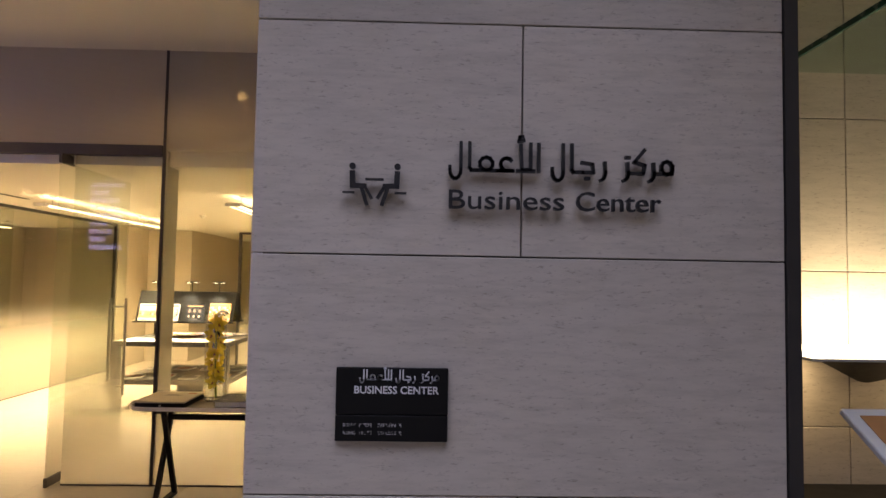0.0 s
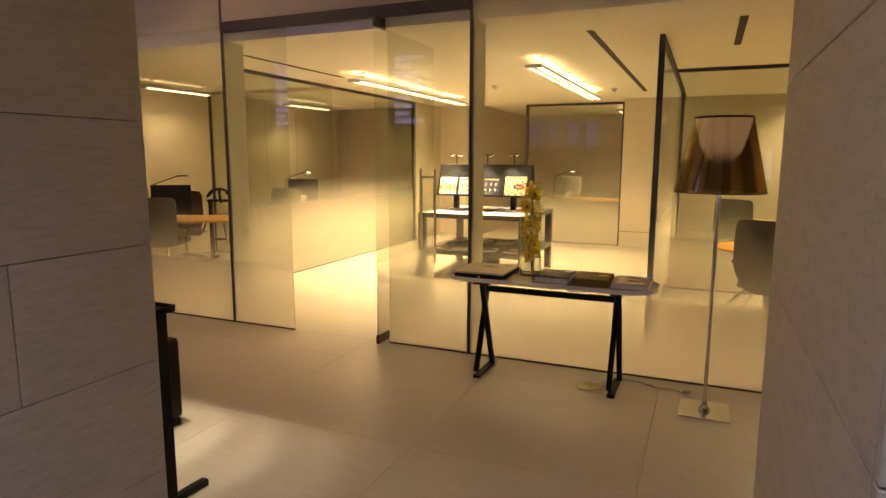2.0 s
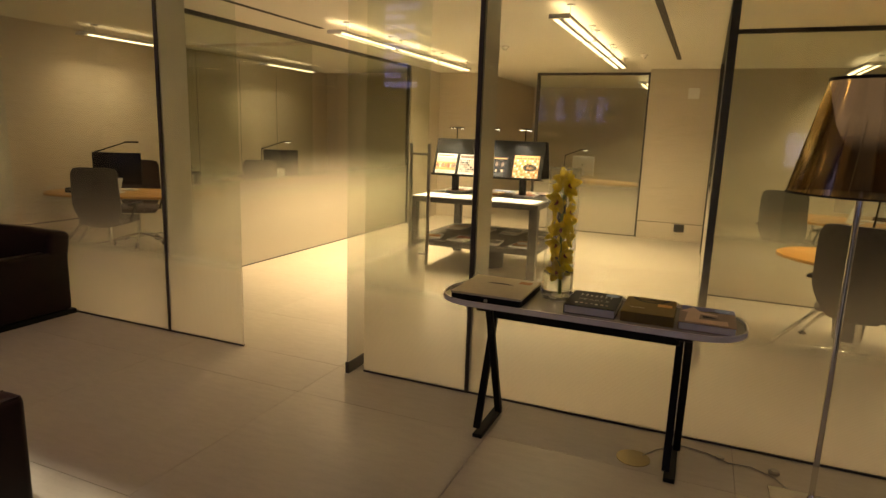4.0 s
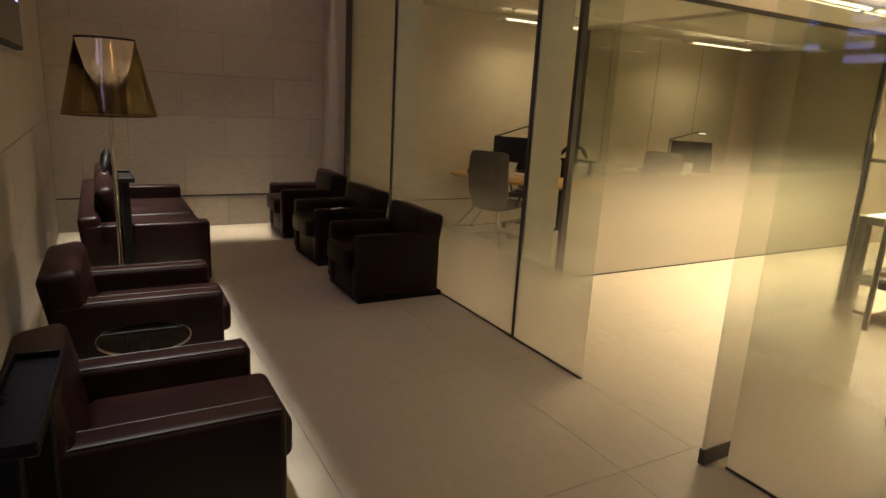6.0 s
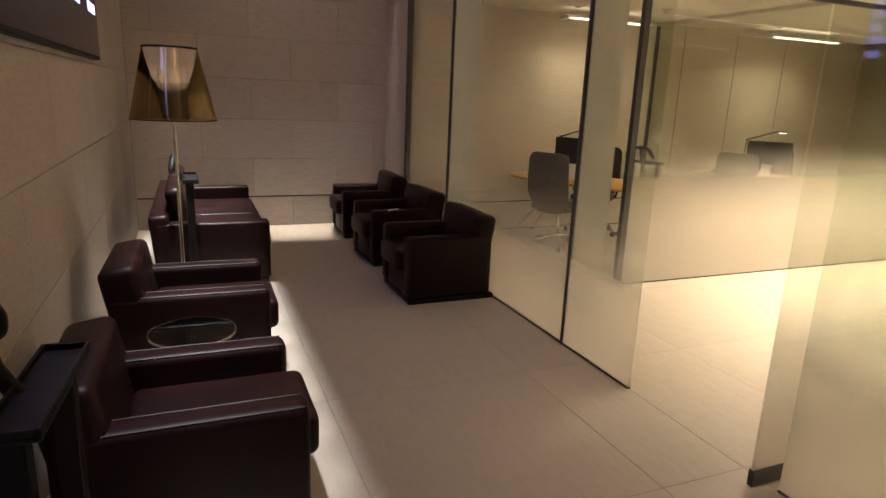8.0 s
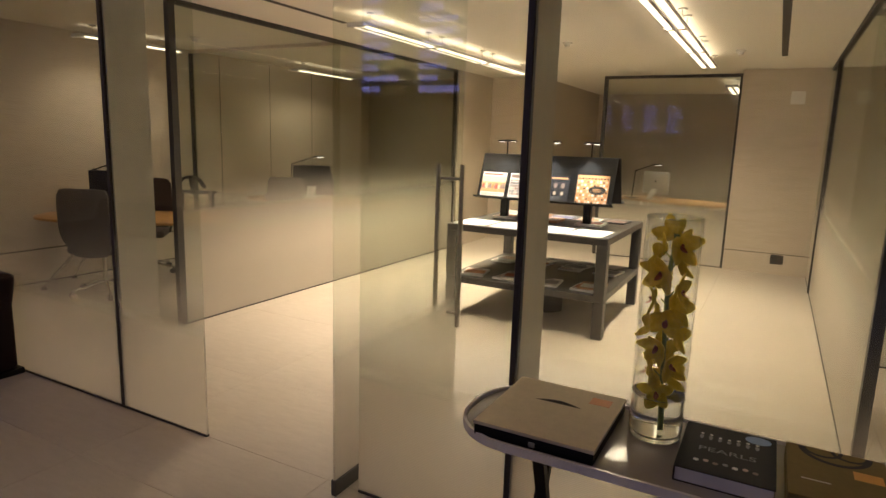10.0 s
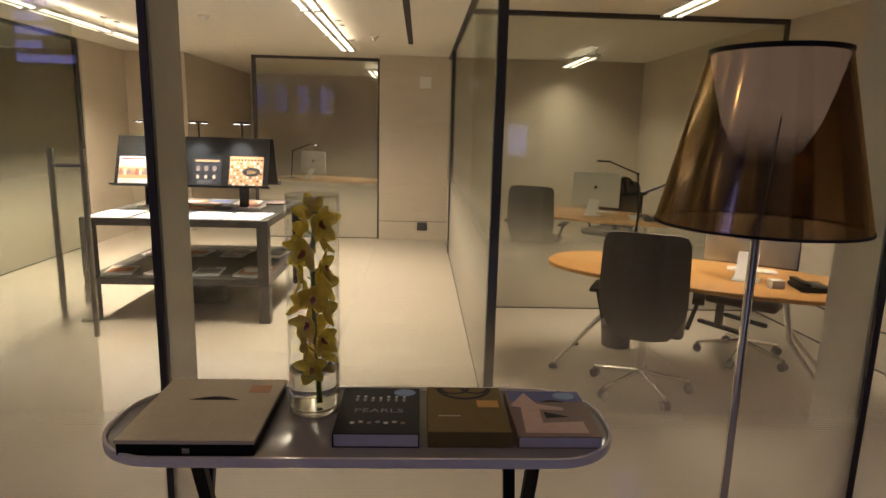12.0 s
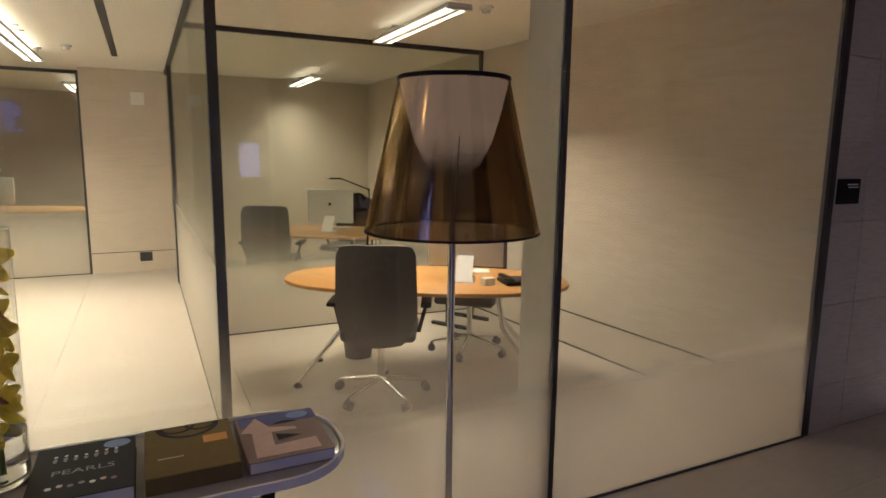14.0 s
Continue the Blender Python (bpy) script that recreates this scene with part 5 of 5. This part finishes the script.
def flat_mag(x, y, z, w, d, colours, label, group, turn=0.0, thick=0.006):
    mag = thing("magazine", pose(x, y, z, 0, 0, turn), label, "magazine", group)
    print_block(mag, pose(0, 0, 0, -90), w, d, colours, rnd, thick)
    return mag


paper = [thing("sheet_stack", pose(-3.16 + x, 8.28, 0.8602, 0, 0, t), "stack of white printed sheets on the table", "paper", "sheet stacks on the table") for x, t in ((-0.54, 2), (-0.18, -1), (0.19, 1), (0.53, -2))]
for p in paper:
    s = part("sheet", box(-0.155, 0.155, -0.20, 0.20, 0, 0.006, 0.001), M_PAPER, p)
    for r in range(3):
        part("text_bar", box(-0.12, -0.12 + rnd.uniform(0.1, 0.22), 0.11 - r * 0.03, 0.118 - r * 0.03, 0.0062, 0.0066), M_GREYTEXT, s)
for k in range(5):
    flat_mag(-3.70 + 0.27 * k, 9.22 + rnd.uniform(-0.02, 0.02), 0.8602, 0.22, 0.28, SETS[(k * 2 + 1) % 7], "colourful magazine lying on the table", "magazines on the table", rnd.uniform(-5, 5), 0.006 + 0.014 * rnd.random())
for k in range(3):
    flat_mag(-3.62 + 0.42 * k, 8.86, 0.8602, 0.24, 0.30, SETS[(k * 3) % 7], "colourful magazine lying on the table", "magazines on the table", rnd.uniform(-4, 4), 0.02)
for k in range(4):
    for j in range(2):
        flat_mag(-3.70 + 0.36 * k, 8.28 + 0.42 * j + (0.35 if j else 0), 0.3752, 0.22, 0.29, SETS[(0, 4, 1, 6)[(k + 3 * j) % 4]], "magazine lying on the lower shelf", "magazines on the lower shelf", rnd.uniform(-12, 12), 0.008 + 0.01 * rnd.random())
        if (k + j) % 2:
            flat_mag(-3.66 + 0.36 * k, 8.31 + 0.42 * j + (0.35 if j else 0), 0.395, 0.22, 0.29, SETS[(4, 6, 1, 3)[k % 4]], "magazine lying on the lower shelf", "magazines on the lower shelf", rnd.uniform(-20, 20), 0.006)

# ---- offices ----


def desk(m, group):
    d = thing("office_desk", m, "oval honey-oak desk on splayed chrome legs", "desk", "oval office desks")
    part("top", slab(super_ellipse(1.0, 0.475, 2.5, 64), 0.712, 0.74, 0.008), M_WOOD, d, "oval honey-oak top")
    for sx in (-1, 1):
        for sy in (-1, 1):
            leg = part("leg", tube(((sx * 0.50, sy * 0.12, 0.70), (sx * 0.55, sy * 0.14, 0.42), 0.020, 0.018), ((sx * 0.55, sy * 0.14, 0.42), (sx * 0.86, sy * 0.27, 0.03), 0.018, 0.012)), M_CHROME, d, "splayed chrome leg")
            part("glide", lathe([(0, 0), (0.032, 0), (0.032, 0.008), (0.012, 0.03), (0, 0.03)], 16, Matrix.Translation((sx * 0.86, sy * 0.27, 0))), M_BLACK, leg)
    part("beam", tube(((-0.52, 0, 0.69), (0.52, 0, 0.69), 0.022, 0.022)), M_CHROME, d)
    return d


def shell(w, h, bulge, thick, wrap):
    """A curved chair back or seat: a sheet bowed across its width."""
    bm = bmesh.new()
    n, k = 12, 18
    rows = []
    for side in (0, 1):
        grid = []
        for j in range(k + 1):
            f = j / k
            row = []
            for i in range(n + 1):
                u = 2 * i / n - 1
                edge = max(0.0, (f - 0.90) / 0.10)
                x = u * w / 2 * (1.02 - 0.08 * f) * (1 - 0.10 * edge ** 2.2) * (1 - 0.40 * max(0.0, (0.38 - f) / 0.38) ** 1.7)
                row.append(bm.verts.new((x, -wrap * u * u + bulge * math.sin(math.pi * f) + (thick if side else 0), f * h - 0.02 * (abs(u) ** 4) * (1 if f > 0.9 else 0) * 1.0)))
            grid.append(row)
        rows.append(grid)
    for side in (0, 1):
        g = rows[side]
        for j in range(k):
            for i in range(n):
                bm.faces.new((g[j][i], g[j][i + 1], g[j + 1][i + 1], g[j + 1][i]))
    a, b = rows
    loop = [(0, i) for i in range(n + 1)] + [(j, n) for j in range(1, k + 1)] + [(k, i) for i in range(n - 1, -1, -1)] + [(j, 0) for j in range(k - 1, 0, -1)]
    for (j0, i0), (j1, i1) in zip(loop, loop[1:] + loop[:1]):
        bm.faces.new((a[j0][i0], a[j1][i1], b[j1][i1], b[j0][i0]))
    bmesh.ops.recalc_face_normals(bm, faces=bm.faces)
    return bm


def task_chair(m, cloth, label, group):
    """Swivel chair that faces local +y."""
    c = thing("office_chair", m, label, "chair", group)
    part("seat", box(-0.24, 0.24, -0.22, 0.25, 0.43, 0.50, 0.03, 3), cloth, c)
    bm = shell(0.51, 0.66, -0.035, 0.022, -0.05)
    bmesh.ops.transform(bm, matrix=Matrix.Translation((0, -0.26, 0.41)) @ pose(0, 0, 0, 7), verts=bm.verts)
    part("backrest", bm, cloth, c, "tall curved backrest")
    for s in (-1, 1):
        arm = part("armrest", tube(((s * 0.25, -0.05, 0.46), (s * 0.30, -0.03, 0.64), 0.014, 0.012)), M_PLASTIC, c)
        part("pad", box(s * 0.30 - 0.035, s * 0.30 + 0.035, -0.14, 0.12, 0.64, 0.668, 0.01, 2), M_PLASTIC, arm)
    part("column", tube(((0, 0, 0.12), (0, 0, 0.429), 0.024, 0.020)), M_CHROME, c)
    for k in range(5):
        a = radians(72 * k + 18)
        x, y = 0.31 * math.cos(a), 0.31 * math.sin(a)
        leg = part("base_leg", tube(((0.02 * math.cos(a), 0.02 * math.sin(a), 0.13), (x, y, 0.075), 0.018, 0.012), seg=10), M_CHROME, c)
        part("castor", tube(((x - 0.022 * math.sin(a), y + 0.022 * math.cos(a), 0.03), (x + 0.022 * math.sin(a), y - 0.022 * math.cos(a), 0.03), 0.03, 0.03), ((x, y, 0.05), (x, y, 0.08), 0.010, 0.010), seg=14), M_PLASTIC, leg)
    return c


def computer(m, back):
    c = thing("desktop_computer", m, ("silver" if back is M_ALU else "black") + " all-in-one computer on an angled foot", "computer", "desktop computers")
    part("display", box(-0.265, 0.265, -0.012, 0.012, 0.09, 0.46, 0.01, 2), back, c)
    part("glass", box(-0.258, 0.258, -0.0145, -0.0125, 0.16, 0.452), M_PLASTIC, c, "black screen glass")
    part("emblem", lathe([(0, 0), (0.018, 0), (0.018, 0.0015), (0, 0.0015)], 16, Matrix.Translation((0, 0.0122, 0.30)) @ pose(0, 0, 0, -90)), M_PLASTIC, c, "small dark round emblem")
    bm = bmesh.new()
    add_box(bm, -0.075, 0.075, 0.0, 0.16, 0, 0.008, 0.002)
    add_box(bm, -0.06, 0.06, -0.004, 0.004, 0, 0.20, 0.002, 1, Matrix.Translation((0, 0.145, 0.008)) @ pose(0, 0, 0, 38))
    part("foot", bm, M_ALU, c)
    return c


def keyboard(m):
    k = thing("keyboard", m, "slim white keyboard on the desk", "keyboard", "keyboards")
    part("tray", box(-0.15, 0.15, -0.055, 0.055, 0, 0.010, 0.002), M_ALU, k)
    for r in range(4):
        part("key_row", box(-0.14, 0.14, -0.045 + r * 0.024, -0.025 + r * 0.024, 0.0102, 0.0135), M_PAPER, k)
    return k


def desk_lamp(m, reach, lit):
    l = thing("desk_lamp", m, "slim black jointed desk lamp" + (", lit" if lit else ", unlit"), "lamp", "desk lamps")
    part("base", lathe([(0, 0), (0.09, 0), (0.09, 0.012), (0.012, 0.018), (0, 0.018)], 28), M_BLACK, l)
    part("lower_arm", tube(((0, 0, 0.016), (0.03, 0, 0.46), 0.009, 0.007)), M_BLACK, l)
    part("upper_arm", tube(((0.03, 0, 0.46), (reach, 0, 0.58), 0.008, 0.006), ((0.03, -0.012, 0.46), (0.03, 0.012, 0.46), 0.014, 0.014)), M_BLACK, l)
    h = part("head", box(reach - 0.02, reach + 0.13, -0.022, 0.022, 0.570, 0.588, 0.005, 2), M_BLACK, l)
    if lit:
        part("led", box(reach + 0.03, reach + 0.12, -0.016, 0.016, 0.5665, 0.5695), M_READLAMP, h, "glowing lamp strip")
    return l


def bin_(m):
    b = thing("waste_bin", m, "round dark wire waste bin beside the desk", "bin", "waste bins")
    part("body", lathe([(0, 0.004), (0.105, 0.004), (0.13, 0.32), (0.126, 0.32), (0.101, 0.01), (0, 0.01)], 30), M_CHAIRCLOTH, b)
    part("liner", lathe([(0.131, 0.29), (0.134, 0.33), (0.124, 0.33), (0.122, 0.26)], 30, closed=True), M_PAPER, b, "pale bin liner")
    return b


def office(cx, cy, turn, side, lamp_lit, chair_x, lamp_x, lamp_y, lamp_turn, screen_x):
    """Desk with its chairs and equipment; side: 1 east, -1 west."""
    at = pose(cx, cy, 0, 0, 0, turn)

    def local(x, y, z=0, r=0):
        return at @ pose(side * x, y, z, 0, 0, r)

    desk(at, "")
    task_chair(local(chair_x, -0.36, 0, side * 4), M_CHAIRCLOTH, "charcoal mesh office chair with its back to the glass", "visitor chairs")
    task_chair(local(screen_x + 0.02, 0.66, 0, 180 - side * 12), M_LEATHERDARK, "dark leather office chair behind the desk", "desk chairs")
    computer(local(screen_x, 0.02, 0.7402, 180 - side * 4), M_ALU if side > 0 else M_PLASTIC)
    keyboard(local(screen_x + 0.02, 0.26, 0.7402, side * 5))
    desk_lamp(local(lamp_x, lamp_y, 0.7402, lamp_turn), 0.36, lamp_lit)
    bin_(local(-0.58, 0.42))
    phone = thing("desk_phone", local(0.62, -0.10, 0.7402, side * 20), "black desk telephone on the desk", "telephone", "desk telephones")
    part("body", box(-0.09, 0.09, -0.10, 0.10, 0, 0.03, 0.006, 2), M_PLASTIC, phone)
    part("handset", box(-0.085, -0.035, -0.10, 0.10, 0.031, 0.055, 0.01, 2), M_PLASTIC, phone)
    note = thing("small_box", local(0.44, -0.18, 0.7402, side * 30), "small white box on the desk", "box", "small boxes on desks")
    part("carton", box(-0.04, 0.04, -0.03, 0.03, 0, 0.05, 0.003), M_PAPER, note)


office(0.63, 6.99, -30, 1, False, -0.26, -0.48, 0.26, 40, 0.28)
office(0.74, 9.80, -30, 1, False, -0.55, 0.42, 0.16, 175, -0.02)
office(-7.03, 7.14, 30, -1, False, 0.19, 0.49, 0.05, 28, 0.22)
office(-7.0, 9.95, 30, -1, True, 0.30, 0.45, 0.20, 10, 0.10)

# room behind the back glass
desk(pose(-2.75, 13.9, 0, 0, 0, -20), "")
task_chair(pose(-1.80, 13.35, 0, 0, 0, 70), M_CHAIRCLOTH, "charcoal mesh office chair behind the back glass", "visitor chairs")
computer(pose(-3.05, 13.9, 0.7402, 0, 0, 150), M_ALU)
desk_lamp(pose(-3.42, 13.85, 0.7402, 0, 0, 0), 0.32, True)

# shadow gaps along the foot of the office walls
structure("baseboard_east", slab([(2.2135, G + 0.012), (OFFICE_E - 0.0015, 8.63), (OFFICE_E - 0.0085, 8.63), (2.2065, G + 0.012)], 0.0005, 0.013), M_JOINT, "thin dark shadow gap at the wall's foot", "baseboard")
structure("baseboard_west", box(OFFICE_W + 0.001, OFFICE_W + 0.007, G + 0.11, 12.54, 0.0005, 0.012), M_JOINT, "thin dark shadow gap at the wall's foot", "baseboard")

# small fittings on the walls and ceiling
def plate(name, x, y, z, w, h, mat, label, cat):
    p = thing(name, pose(x, y, z), label, cat)
    part("plate", box(-w / 2, w / 2, -0.012, -0.0005, -h / 2, h / 2, 0.002), mat, p)
    part("insert", box(-w * 0.3, w * 0.3, -0.015, -0.0122, -h * 0.3, h * 0.3, 0.001), mat, p)
    return p


plate("wall_outlet", -1.16, BACK, 0.20, 0.15, 0.12, M_FRAME, "dark square floor-level outlet in the back wall", "outlet")
plate("wall_speaker", -1.15, BACK, 2.27, 0.16, 0.16, M_WHITE, "small square pale fitting high on the wall", "fitting")
for x, y in ((1.08, 7.0), (-1.75, 10.4), (-3.3, 9.4), (-7.0, 7.9)):
    s = thing("smoke_detector", pose(x, y, CEIL), "small white round ceiling detector", "detector", "ceiling detectors")
    part("body", lathe([(0, -0.05), (0.025, -0.05), (0.03, -0.025), (0.05, -0.02), (0.05, -0.0005), (0, -0.0005)], 24), M_WHITE, s)

# ---- floor tiles, last ----
tiles(floor, WEST, EAST, -1.8, G, 1.2, 1.2, -3.0, 4.75 - 1.2, M_FLOOR)
tiles(floor, -9.1, 2.60, G, 16.0, 1.2, 1.2, -3.0, 4.75, M_FLOOR)
